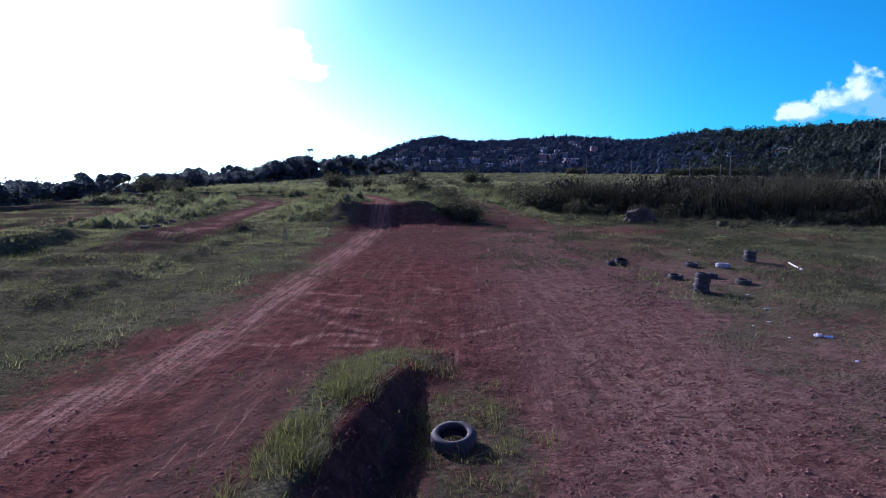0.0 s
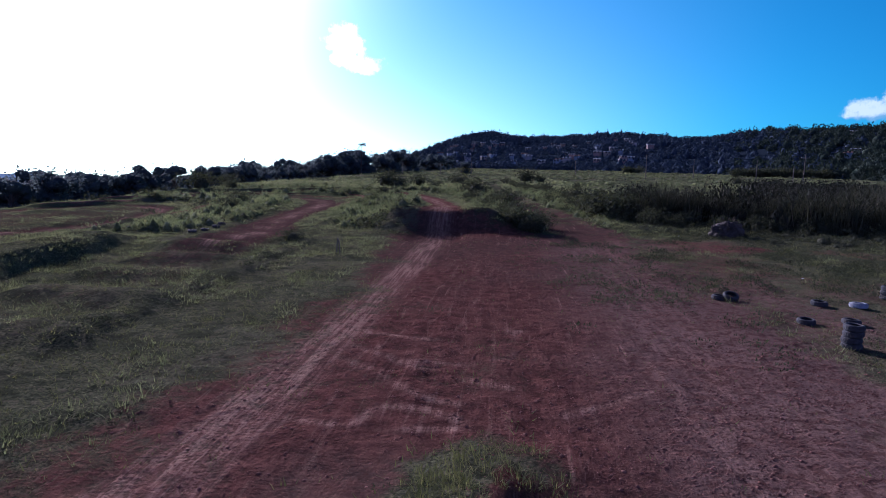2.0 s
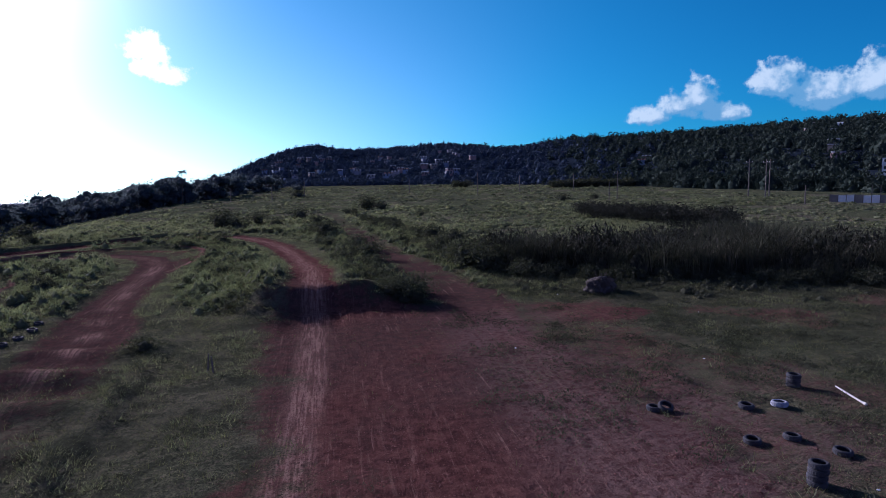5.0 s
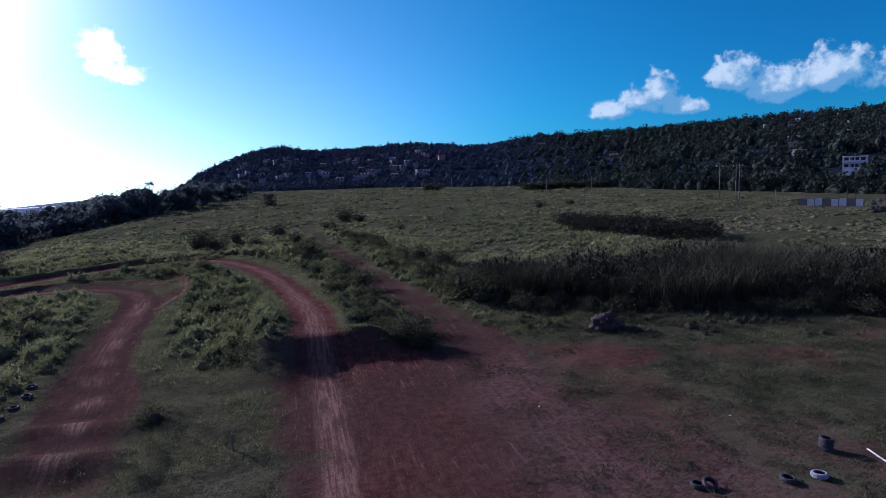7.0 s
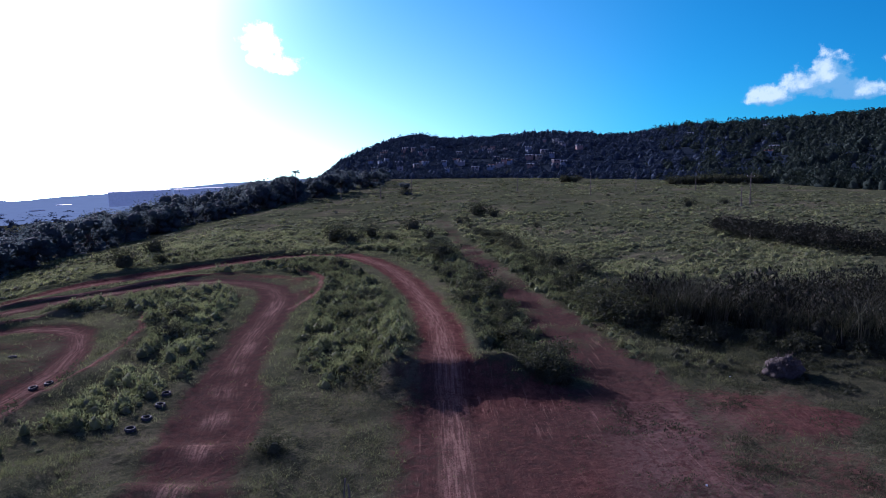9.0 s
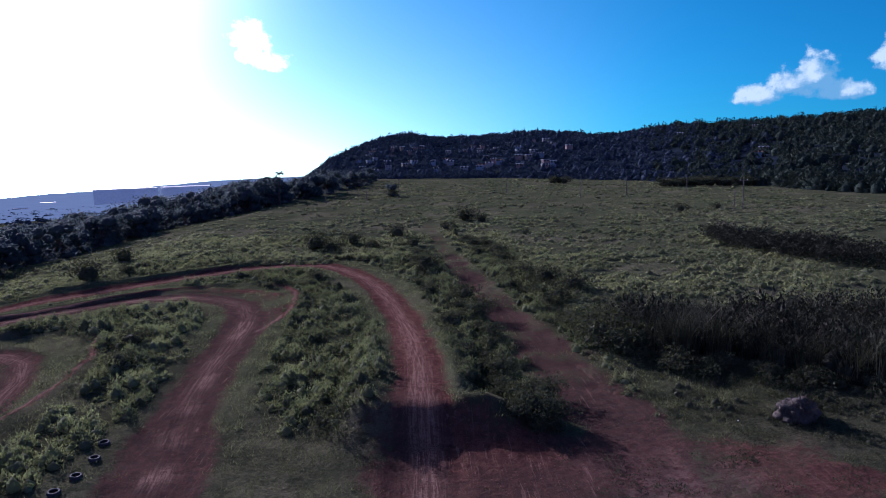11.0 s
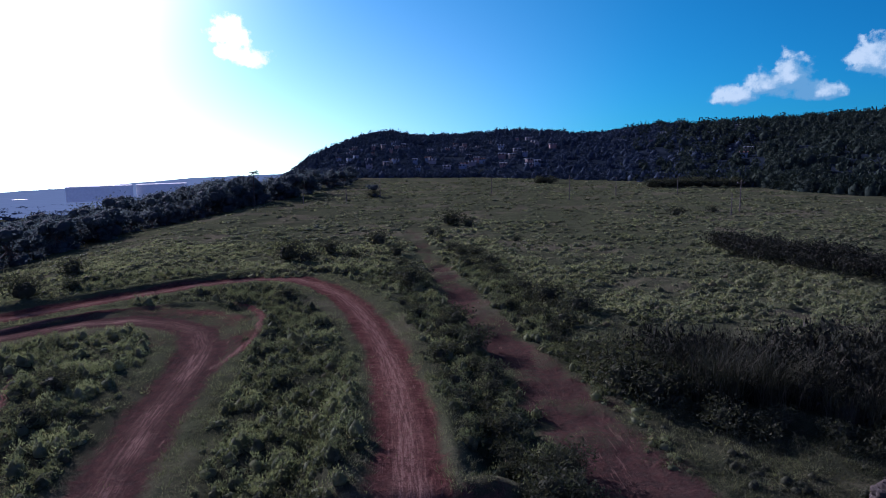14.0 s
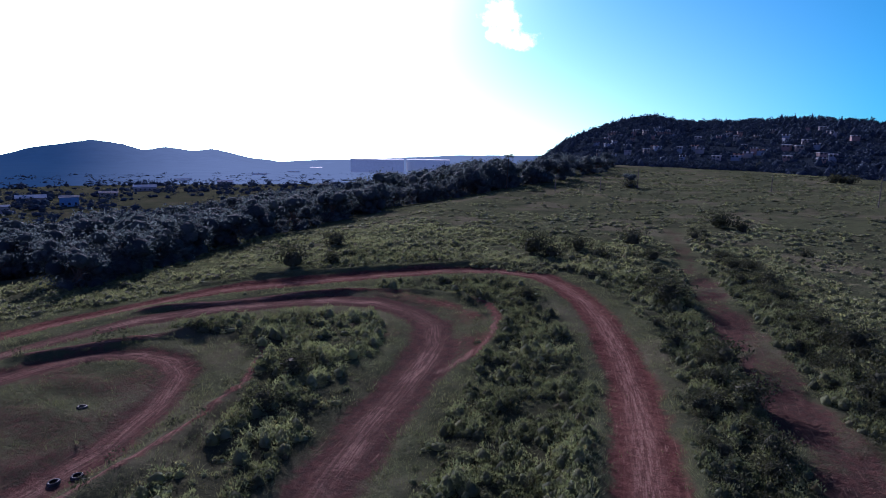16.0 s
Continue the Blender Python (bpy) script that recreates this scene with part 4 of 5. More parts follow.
    i = (np.arange(len(rows) - 1)[:, None] * w + np.arange(w - 1)[None]).ravel()
    tagged(solid("backdrop", np.concatenate(rows), np.stack([i, i + 1, i + w + 1, i + w], 1), FAR_HILL_GLOW, smooth=True),
           "blue hills beyond the valley, haze painted as glow", "hills", kind="structure")


build_far_hills()


def build_valley_woods():
    """Scattered woods on the falling land and the valley floor."""
    r = np.random.RandomState(51)
    n = 8000
    az, far = np.radians(r.uniform(12, 72, n)), 75 + 1500 * r.rand(n) ** 2.0
    x, y = -6 - np.sin(az) * far, 25 + np.cos(az) * far
    keep = (x < -98) & (far < 1000) & (fbm(x, y, 46.0, 3) > np.where(far < 700, 0.36, 0.44))
    x, y, far = x[keep], y[keep], far[keep]
    z = height(x, y) - 0.3
    size = r.uniform(0.9, 2.2, len(x)) * (1 + far / 900)
    kinds = [crown_lump(500 + k) for k in range(6)]
    planted("valley_woods", kinds, np.stack([x, y, z], 1), size, 1.3, 0.8, LEAF_HILL_HAZE, "dark scattered woods down in the valley", "woods", 52)


build_valley_woods()


# ---------------------------------------------------------------- plants as stuff
def wanted(n, x0, x1, y0, y1, weight, seed):
    """About n random places in a rectangle, kept by a weight from 0 to 1."""
    r = np.random.RandomState(seed)
    p = np.stack([r.uniform(x0, x1, n), r.uniform(y0, y1, n)], 1)
    return p[r.rand(n) < weight(p[:, 0], p[:, 1])]


def reed_front(x):
    return np.interp(x, [6, 10.5, 16, 22, 28, 36, 48, 60], [60, 53.5, 50.5, 48.8, 45, 40, 33, 26])


def reed_back(x):
    return np.interp(x, [6, 9, 16, 26, 36, 48, 60], [61, 64, 63, 62, 57, 48, 40])


def in_reeds(x, y):
    e = (value_noise(x, y, 1.6) - 0.5) * 2.0 + (value_noise(x, y, 5.5) - 0.5) * 3.4
    return ((x > 8.7) & (y > reed_front(x) + e) & (y < reed_back(x) + e)).astype(float)


def lush_weight(x, y):
    d, w, l = masks(x, y)[:3]
    l = l * (x < 9.5) * (np.minimum(along(x, y, TRACK_B)[0], along(x, y, TRACK_C)[0]) > 2.5)
    return np.clip(l * (0.16 + 0.9 * step(fbm(x, y, 1.5, 3), 0.44, 0.58)) * (1 - in_reeds(x, y)), 0, 1)


def build_weeds():
    weeds = [tuffet(20 + k, 84, 0.55, 0.42 + 0.07 * k, 0.085, 0.72) for k in range(8)]
    p = wanted(38000, -44, 10, 36, 100, lush_weight, 1)
    r = np.random.RandomState(2)
    at = np.column_stack([p, height(p[:, 0], p[:, 1]) - 0.06])
    planted("weed", weeds, at, 0.34 + 0.66 * r.rand(len(p)) ** 2.2, 1.0, 1.1, LEAF_WEED, "knee-high leafy weeds covering rough ground between the tracks", "weeds", 3)
    # taller growth on the berms, at the foot of the reeds and beside the path
    fore = wanted(9000, 6, 46, 26, 56, lambda x, y: step(7.5 - np.abs(reed_front(x) - 3.5 - y), 0, 5) * (0.06 + 0.9 * step(fbm(x, y, 2.0, 3), 0.48, 0.6)) * (1 - in_reeds(x, y)) * (1 - masks(x, y)[0]), 7)
    planted("weed", weeds, np.column_stack([fore, height(fore[:, 0], fore[:, 1]) - 0.05]), 0.22 + 0.5 * r.rand(len(fore)) ** 2.2, 1.0, 0.9, LEAF_BUSH, "low dark weeds in front of the reed bed", "weeds", 9)

    def edge(x, y):
        d = np.minimum(along(x, y, BERM_A)[0], np.minimum(along(x, y, BERM_C)[0] * 0.8, along(x, y, BERM_B)[0] * 1.3))
        w = step(0.9 - d, 0, 0.5) * 0.14
        w = np.maximum(w, step(1.8 - np.abs(y - reed_front(x) + 1.6), 0, 0.8) * (x > 6))
        w = np.maximum(w, 0.6 * step(1.8 - np.abs(x - (6.4 - 0.05 * (y - 60))), 0, 1) * step(y, 58, 64))
        w = np.maximum(w, 0.8 * step(0.6 - np.abs(x + 12.55), 0, 0.3) * step(y, 14, 20) * step(41 - y, 0, 3))
        w = np.maximum(w, 0.9 * step(1.5 - np.hypot((x + 9.9) / 0.8, (y - 45.5) / 2.2), 0, 0.5))
        return w * (1 - masks(x, y)[0])
    q = wanted(22000, -48, 48, 14, 112, edge, 4)
    tall = [leaf_cloud(50, 0.6, 0.9 + 0.12 * k, 0.11, 60 + k, flat=0.9) for k in range(5)]
    strewn("scrub", tall, q, np.where(q[:, 1] < 42, 0.16, 0.50) + np.where(q[:, 1] < 42, 0.25, 0.5) * np.random.RandomState(6).rand(len(q)), LEAF_BUSH, "low dark scrub along berms and the reed bed", "scrub", LEAF)


def build_grass():
    tufts = [spike_tuft(8, 0.28, 0.065 + 0.014 * k, 0.022, 30 + k, 1.6) for k in range(6)]

    def turf(x, y):
        d, w, l = masks(x, y)[:3]
        return np.clip((1 - d * 1.15), 0.045, 1) * (0.3 + 0.9 * value_noise(x, y, 1.4)) * np.clip(1.25 - 0.011 * y, 0.1, 1) * (1 - in_reeds(x, y))
    p = wanted(80000, -40, 26, 4, 80, turf, 8)
    strewn("grass", tufts, p, 0.6 + 0.8 * np.random.RandomState(9).rand(len(p)), LEAF_GRASS, "short patchy olive grass beside the dirt track", "grass", SPIKE)
    verge = [spike_tuft(15, 0.42, 0.14 + 0.03 * k, 0.032, 90 + k, 1.4) for k in range(6)]

    def rough(x, y):
        d, w, l = masks(x, y)[:3]
        return np.clip(1 - 1.6 * d, 0, 1) * (1 - 0.72 * l) * step(y, 34, 46) * (0.35 + 0.65 * value_noise(x, y, 1.9)) * (1 - in_reeds(x, y))
    v = wanted(40000, -66, 11, 34, 104, rough, 91)
    side = wanted(16000, 6, 44, 14, 50, lambda x, y: 0.75 * step(fbm(x, y, 2.6, 3), 0.46, 0.62) * np.clip(1 - masks(x, y)[0] * 1.3, 0, 1) * (1 - in_reeds(x, y)), 93)
    near_left = wanted(22000, -40, -7.5, 10, 40, lambda x, y: 0.6 * step(fbm(x, y, 2.2, 3), 0.42, 0.60) * np.clip(1 - masks(x, y)[0] * 1.3, 0, 1), 94)
    v = np.concatenate([v, side, near_left])
    strewn("meadow_grass", verge, v, np.where(v[:, 1] < 42, 0.38, 0.55) + 0.6 * np.random.RandomState(92).rand(len(v)) ** 1.5, LEAF_FIELD, "rough uneven grass on the verges between tracks", "grass", SPIKE)
    dark = [tuffet(170 + k, 44, 0.42, 0.12 + 0.03 * k, 0.045) for k in range(5)]

    def tussocks(x, y):
        d = masks(x, y)[0]
        return np.clip(step(fbm(x, y, 1.5, 4), 0.47, 0.60) * (0.7 - 0.6 * d) * (1 - in_reeds(x, y)) * ((x > 5) | (x < -7.5)), 0, 1) + 0.004 * (x > -7) + 0.12 * step(x, -1, 3) * step(9 - x, 0, 2) * step(y, 20, 27) * step(43 - y, 0, 3) * step(fbm(x, y, 1.8, 3), 0.42, 0.58)
    u = np.concatenate([wanted(15000, 5, 42, 16, 52, tussocks, 95), wanted(5000, -40, 5, 9, 45, tussocks, 96), wanted(5000, -1, 5, 20, 43, tussocks, 99)])
    planted("tussock", dark, np.column_stack([u, height(u[:, 0], u[:, 1]) - 0.03]), np.where(u[:, 0] < 0, 0.6, 1.0) * (0.4 + 0.8 * np.random.RandomState(97).rand(len(u)) ** 1.5), 1.1, 1.1, LEAF_BUSH, "small dark tussocks in the thin grass", "grass", 98)
    big = [blade_tuft(22, 0.18, 0.13 + 0.025 * k, 0.012, 40 + k, 1.0) for k in range(5)]

    def humped(x, y):
        return np.clip(step(x - 0.12 * np.clip(y - 8, -4, 4), -3.3, -1.9) ** 2.5 * step(-1.5 - x + 0.12 * np.clip(y - 8, -4, 4), 0, 0.3) * step(12.6 - y, 0, 2.0) * (0.15 + 0.85 * step(value_noise(x, y, 0.7), 0.3, 0.6)) + 0.16 * step(1.0 - np.hypot(x / 1.5, (y - 8) / 4), 0, 0.6) + 0.2 * step(1.0 - np.hypot((x + 1.3) / 1.1, (y - 11.6) / 1.2), 0, 0.6), 0, 1)
    q = wanted(5200, -4.4, 1.8, 3, 13, humped, 12)
    strewn("long_grass", big, q, 0.45 + 0.6 * np.random.RandomState(13).rand(len(q)), LEAF_GRASS, "long green grass on the earth hump", "grass", BLADE)
    lumps = [tuffet(150 + k, 9, 0.55, 0.28 + 0.05 * k, 0.21, 0.80) for k in range(6)]

    def pasture(x, y):
        d, w, l = masks(x, y)[:3]
        left = (x < -20) & (y > 84 + 0.95 * (x + 40)) & (along(x, y, BERM_A)[0] > 1.6) & (along(x, y, LANE)[0] > 3.4)
        right = (x > 7 - 0.04 * (y - 60)) & (y > reed_back(x))
        mid = (y > 96) & (along(x, y, PATH_R)[0] > 1.4)
        return (left | right | mid) * np.clip(0.15 + 0.95 * step(fbm(x, y, 4.0, 3), 0.38, 0.62), 0, 1) * (0.30 + 0.70 * step(fbm(x * 0.6, y, 17.0, 3), 0.40, 0.58)) * np.clip(1.3 - y / 300, 0.25, 1)
    f = wanted(30000, -80, 40, 58, 122, pasture, 14)
    fine = [tuffet(190 + k, 24, 0.55, 0.26 + 0.05 * k, 0.12, 0.76) for k in range(6)]
    planted("pasture", fine, np.column_stack([f, height(f[:, 0], f[:, 1]) - 0.04]), 0.45 + 0.85 * np.random.RandomState(99).rand(len(f)) ** 2, 1.0, 1.0, LEAF_FIELD, "tussocky olive pasture beside the tracks", "pasture", 100)
    f = wanted(60000, -64, 110, 58, 340, lambda x, y: pasture(x, y) * np.maximum(step(y, 108, 124), x > 38) * (1 - 0.55 * step(y, 120, 170)), 14)
    planted("pasture", lumps, np.column_stack([f, height(f[:, 0], f[:, 1]) - 0.04]), (0.5 + 0.8 * np.random.RandomState(15).rand(len(f)) ** 2) * (0.85 + f[:, 1] / 400), 1.25, 0.66, LEAF_FIELD, "tussocky green pasture beyond the track", "pasture", 15)


def build_reeds():
    stalks = [blade_tuft(14, 0.42, 2.9 + 0.09 * k, 0.036, 70 + k, 0.62) for k in range(7)]
    p = wanted(10000, 6, 60, 24, 66, in_reeds, 16)
    strewn("reed", stalks, p, (0.55 + 0.36 * np.random.RandomState(17).rand(len(p))) * (0.66 + 0.85 * value_noise(p[:, 0], p[:, 1], 3.6)), LEAF_REED, "tall dense reed bed with a dark shaded foot", "reeds", BLADE)

    # leafy scrub grown through it
    b = wanted(3000, 8, 60, 24, 66, in_reeds, 20)
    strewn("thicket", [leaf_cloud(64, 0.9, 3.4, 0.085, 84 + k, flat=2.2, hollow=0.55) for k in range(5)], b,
           (0.55 + 0.45 * np.random.RandomState(21).rand(len(b))) * (0.8 + 0.6 * value_noise(b[:, 0], b[:, 1], 2.6)), LEAF_THICKET_SHADE, "dark leafy scrub growing through the reeds", "scrub", LEAF)

    # added dark clumps that stand in for the shade between the stalks
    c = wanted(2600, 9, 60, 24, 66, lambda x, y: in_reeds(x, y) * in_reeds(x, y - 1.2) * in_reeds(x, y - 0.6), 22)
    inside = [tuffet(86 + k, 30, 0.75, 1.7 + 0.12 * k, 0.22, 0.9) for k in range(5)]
    planted("reed_shade_fill", inside, np.column_stack([c, height(c[:, 0], c[:, 1]) - 0.1]), 0.8 + 0.4 * value_noise(c[:, 0], c[:, 1], 2.6), 1.0, 1.0, LEAF_THICKET_SHADE,
            "added dark clumps standing in for shade inside the reeds", "scrub", 23)

    def patch(x, y):
        u, v = x - 43 - 0.25 * (95 - y), y - 94
        return (1.0 - np.hypot(u / 5.6, v / 16.0) + 0.35 * (value_noise(x, y, 4) - 0.5) > 0).astype(float)
    q = wanted(3400, 30, 60, 72, 116, patch, 18)
    strewn("reed_patch", [leaf_cloud(34, 0.75, 2.3, 0.13, 80 + k, flat=1.6) for k in range(4)], q, 0.7 + 0.6 * np.random.RandomState(19).rand(len(q)),
           LEAF_THICKET_SHADE, "dark patch of tall scrub standing in the pasture", "scrub", LEAF)


def build_clods():
    """Loose lumps of dry soil on the bare ground."""
    r = np.random.RandomState(23)

    def bare(x, y):
        return np.clip(masks(x, y)[0] - 0.3, 0, 1) * np.clip(fbm(x, y, 3.0, 3) * 1.9 - 0.4, 0, 1) * np.where(x > -3, 1.0, 0.5)
    p = wanted(80000, -9, 14, 4, 42, bare, 24)
    p = np.concatenate([p, wanted(24000, -7, 8, 4, 18, lambda x, y: 0.5 * bare(x, y) + 0.1, 25)])
    verts, faces = [], []
    oct_v = np.array([(1, 0, 0), (0, 1, 0), (-1, 0, 0), (0, -1, 0), (0, 0, 1), (0, 0, -1)], float)
    oct_f = np.array([(0, 1, 4), (1, 2, 4), (2, 3, 4), (3, 0, 4), (1, 0, 5), (2, 1, 5), (3, 2, 5), (0, 3, 5)])
    n = len(p)
    z = height(p[:, 0], p[:, 1])
    shape = oct_v[None] * (0.5 + r.rand(n, 6, 3)) * (0.012 + 0.030 * r.rand(n) ** 4)[:, None, None] * [1, 1, 0.8]
    turn = r.rand(n) * 6.28
    c, s = np.cos(turn)[:, None], np.sin(turn)[:, None]
    v = np.stack([shape[..., 0] * c - shape[..., 1] * s + p[:, 0][:, None], shape[..., 0] * s + shape[..., 1] * c + p[:, 1][:, None], shape[..., 2] + z[:, None]], -1)
    f = (np.arange(n)[:, None, None] * 6 + oct_f[None]).reshape(-1, 3)
    tagged(solid("clod", v.reshape(-1, 3), f, CLOD), "loose clods of dry red soil on the bare track", "clods", kind="stuff")


build_clods()
build_weeds()
build_grass()
build_reeds()

# ---------------------------------------------------------------- tyres
def ring(profile, segments=40, lugs=0):
    """A lathed ring: profile of (radius, z), closed; lugs: a tread pattern on the outer side."""
    bm = bmesh.new()
    rows = []
    outer = max(r for r, z in profile)
    for k in range(segments):
        a = 2 * math.pi * k / segments
        row = []
        for r, z in profile:
            if lugs and r > outer - 0.004 and k % 2:
                r -= 0.010
            row.append(bm.verts.new((r * math.cos(a), r * math.sin(a), z)))
        rows.append(row)
    n = len(profile)
    for k in range(segments):
        for j in range(n):
            bm.faces.new((rows[k][j], rows[(k + 1) % segments][j], rows[(k + 1) % segments][(j + 1) % n], rows[k][(j + 1) % n]))
    return bm


def make_tyre(pale=False):
    """A car tyre lying flat, its underside at the origin: tread band, two sidewalls, inner lining."""
    e = new("tyre")
    rub = RUBBER_PALE if pale else RUBBER
    part("tread", ring([(0.270, 0.035), (0.300, 0.045), (0.308, 0.07), (0.308, 0.10), (0.308, 0.13), (0.300, 0.155), (0.270, 0.165), (0.262, 0.10)], 48, 1), rub, e)
    for name, z0, s in (("sidewall", 0.0, 1), ("sidewall", 0.20, -1)):
        part(name, ring([(0.185, z0 + s * 0.022), (0.205, z0 + s * 0.004), (0.240, z0), (0.275, z0 + s * 0.012), (0.298, z0 + s * 0.043),
                         (0.270, z0 + s * 0.05), (0.235, z0 + s * 0.02), (0.195, z0 + s * 0.035)], 48), rub, e, smooth=True)
    part("lining", ring([(0.266, 0.04), (0.272, 0.10), (0.266, 0.16), (0.260, 0.16), (0.264, 0.10), (0.260, 0.04)], 32), RUBBER, e, smooth=True)
    return e


TYRE, TYRE_PALE = make_tyre(), make_tyre(True)
used = set()


def tyre(x, y, z, label, rx=0, ry=0, turn=0, scale=0.86, pale=False):
    src = TYRE_PALE if pale else TYRE
    m = pose(x, y, z, rx, ry, turn) @ Matrix.Diagonal((scale, scale, scale, 1))
    ob = src if pale not in used else copy_thing(src, m)
    used.add(pale)
    ob.matrix_basis = m
    return tagged(ob, label, "tyre", "old tyres by the track")


def tyre_stack(x, y, count, lean, label):
    z = height_at(x, y) - 0.01
    for k in range(count):
        tyre(x + lean[0] * k + random.uniform(-0.02, 0.02), y + lean[1] * k, z + 0.166 * k, label, random.uniform(-2, 2), random.uniform(-2, 2), 40 * k, 0.83)


tyre_stack(7.98, 19.65, 4, (0.01, 0.0), "worn black car tyre in a standing stack of four")
tyre_stack(12.6, 26.15, 3, (0.0, 0.01), "worn black car tyre in a standing stack of three")
tyre(9.95, 20.95, height_at(9.95, 20.95), "dusty black tyre lying flat on grass", 3, 2)
tyre(10.75, 24.55, height_at(10.75, 24.55), "pale scuffed tyre lying flat on grass", -4, 2, pale=True, scale=0.92)
for tx, ty, rx, ry in ((6.42, 25.2, 0, 4), (6.75, 25.05, 14, -18), (8.05, 22.3, 2, -3), (9.5, 24.6, -3, 2), (9.25, 22.1, 2, 4)):
    tyre(tx, ty, height_at(tx, ty) + (0.07 if rx == 14 else -0.01), "worn black tyre lying flat on thin grass", rx, ry, 30 * rx)
tyre(23.6, 32.0, height_at(23.6, 32.0) - 0.01, "worn black tyre lying flat on thin grass", 3, -4, 70)
tyre(-0.2, 8.0, height_at(-0.2, 8.0) + 0.02, "muddy black tyre lying in weeds beside a ditch", 8, -6, 20, 1.12)
for tx, ty in ((-20.9, 44.7), (-20.55, 43.1), (-20.6, 41.6), (-20.75, 40.2)):
    tyre(tx, ty, height_at(tx, ty) - 0.02, "black marker tyre half sunk beside the middle track", 4, 3, 50 * tx)
for tx, ty in ((-29.0, 47.6), (-29.5, 46.9), (-34.4, 52.6)):
    tyre(tx, ty, height_at(tx, ty) - 0.02, "black marker tyre beside the inner track", -4, 5, 30 * tx)


# ---------------------------------------------------------------- litter, pipe, stakes, stump
def pipe():
    e = empty("pipe", 13.85, 24.9, turn=-13)
    bm = bmesh.new()
    post(bm, (0, -0.85, 0.05), (0, 0.85, 0.05), 0.034, 0.034, 12)
    part("tube", bm, PALE_PIPE, e)
    bm = bmesh.new()
    post(bm, (0, -0.98, 0.06), (0, -0.83, 0.06), 0.048, 0.048, 12)
    part("socket", bm, PALE_PIPE, e)
    tagged(e, "pale plastic pipe lying on the grass", "pipe")


def crumpled(name, x, y, size, mat, label, seed):
    """A crushed bag or wrapper."""
    r = random.Random(seed)
    bm = bmesh.new()
    bmesh.ops.create_icosphere(bm, subdivisions=3, radius=size)
    for v in bm.verts:
        k = 0.65 + 0.6 * noise.noise(v.co * 9 / size * 0.25 + Vector((seed, 0, 0)))
        v.co = Vector((v.co.x * k * 1.3, v.co.y * k * 0.8, max(0.0, v.co.z * k * 0.45) + 0.3 * size * max(0, noise.noise(v.co * 4 / size))))
    me = bpy.data.meshes.new(name)
    bm.to_mesh(me)
    bm.free()
    me.materials.append(mat)
    ob = new(name, me)
    ob.matrix_world = pose(x, y, height_at(x, y), 0, 0, r.uniform(0, 360))
    return tagged(ob, label, "litter")


pipe()
crumpled("plastic_bag", 8.75, 14.3, 0.15, LITTER_WHITE, "crumpled white plastic bag on thin grass", 1)
crumpled("plastic_bag", 8.98, 14.22, 0.12, LITTER_BLUE, "crumpled pale blue wrapper on thin grass", 2)
for k, (lx, ly) in enumerate(((7.6, 15.2), (8.2, 15.6), (8.8, 16.9), (7.9, 14.0), (8.4, 12.2), (-0.1, 46.9), (1.2, 80.0), (9.2, 19.0), (10.3, 44.8), (16.2, 38.0), (11.4, 30.0), (4.0, 33.5))):
    crumpled("litter", lx, ly, 0.045 + 0.02 * (k % 3), LITTER_WHITE, "small scrap of white litter on the ground", 10 + k)


def stump(x, y):
    """An uprooted stump with matted dry roots and a dark hollow."""
    e = empty("stump", x, y, turn=20, scale=0.98)
    bm = bmesh.new()
    bmesh.ops.create_icosphere(bm, subdivisions=4, radius=1.0)
    for v in bm.verts:
        n = noise.fractal(v.co * 2.2, 1.0, 2.0, 4)
        v.co = v.co * (1 + 0.30 * n)
        v.co = Vector((v.co.x * 1.1, v.co.y * 0.8, max(-0.1, v.co.z * 0.7 + 0.3)))
        hole = (v.co - Vector((-0.35, -0.85, 0.45))).length
        if hole < 0.38:
            v.co.y += 0.6 * (1 - hole / 0.38)
    part("root_ball", bm, STONE, e, smooth=True)
    for k in range(26):
        a, t = random.uniform(0, 6.28), random.uniform(0.2, 1.3)
        p = Vector((1.2 * math.cos(a) * math.sin(t), 0.85 * math.sin(a) * math.sin(t), 0.35 + 0.8 * math.cos(t)))
        bm = bmesh.new()
        post(bm, p, p + Vector((random.uniform(-0.3, 0.3), random.uniform(-0.3, 0.2), random.uniform(-0.25, 0.3))) + p * 0.12, 0.03, 0.008, 5)
        part("root", bm, BARK, e)
    for k in range(110):
        a, t = random.gauss(-1.5, 1.3), random.uniform(0.3, 1.5)
        p = Vector((1.1 * math.cos(a) * math.sin(t), 0.8 * math.sin(a) * math.sin(t), 0.3 + 0.72 * math.cos(t)))
        droop = random.uniform(0.1, 0.55)
        mid = p * random.uniform(1.0, 1.1) + Vector((random.uniform(-0.16, 0.16), random.uniform(-0.12, 0.12), -0.3 * droop))
        bm = bmesh.new()
        post(bm, p * 0.94, mid, 0.022, 0.016, 4)
        post(bm, mid, mid + Vector((random.uniform(-0.2, 0.2), random.uniform(-0.12, 0.12), -droop)), 0.016, 0.005, 4)
        part("rootlet", bm, BARK if k % 3 else STONE, e)
    tagged(e, "grey uprooted stump with matted roots at the reed edge", "stump")


stump(13.3, 44.8)


def stake(x, y, tall, lean):
    bm = bmesh.new()
    post(bm, (0, 0, -0.1), (lean, 0.05, tall), 0.035, 0.028, 7)
    me = bpy.data.meshes.new("stake")
    bm.to_mesh(me)
    bm.free()
    me.materials.append(TIMBER)
    ob = new("stake", me)
    ob.matrix_world = pose(x, y, height_at(x, y))
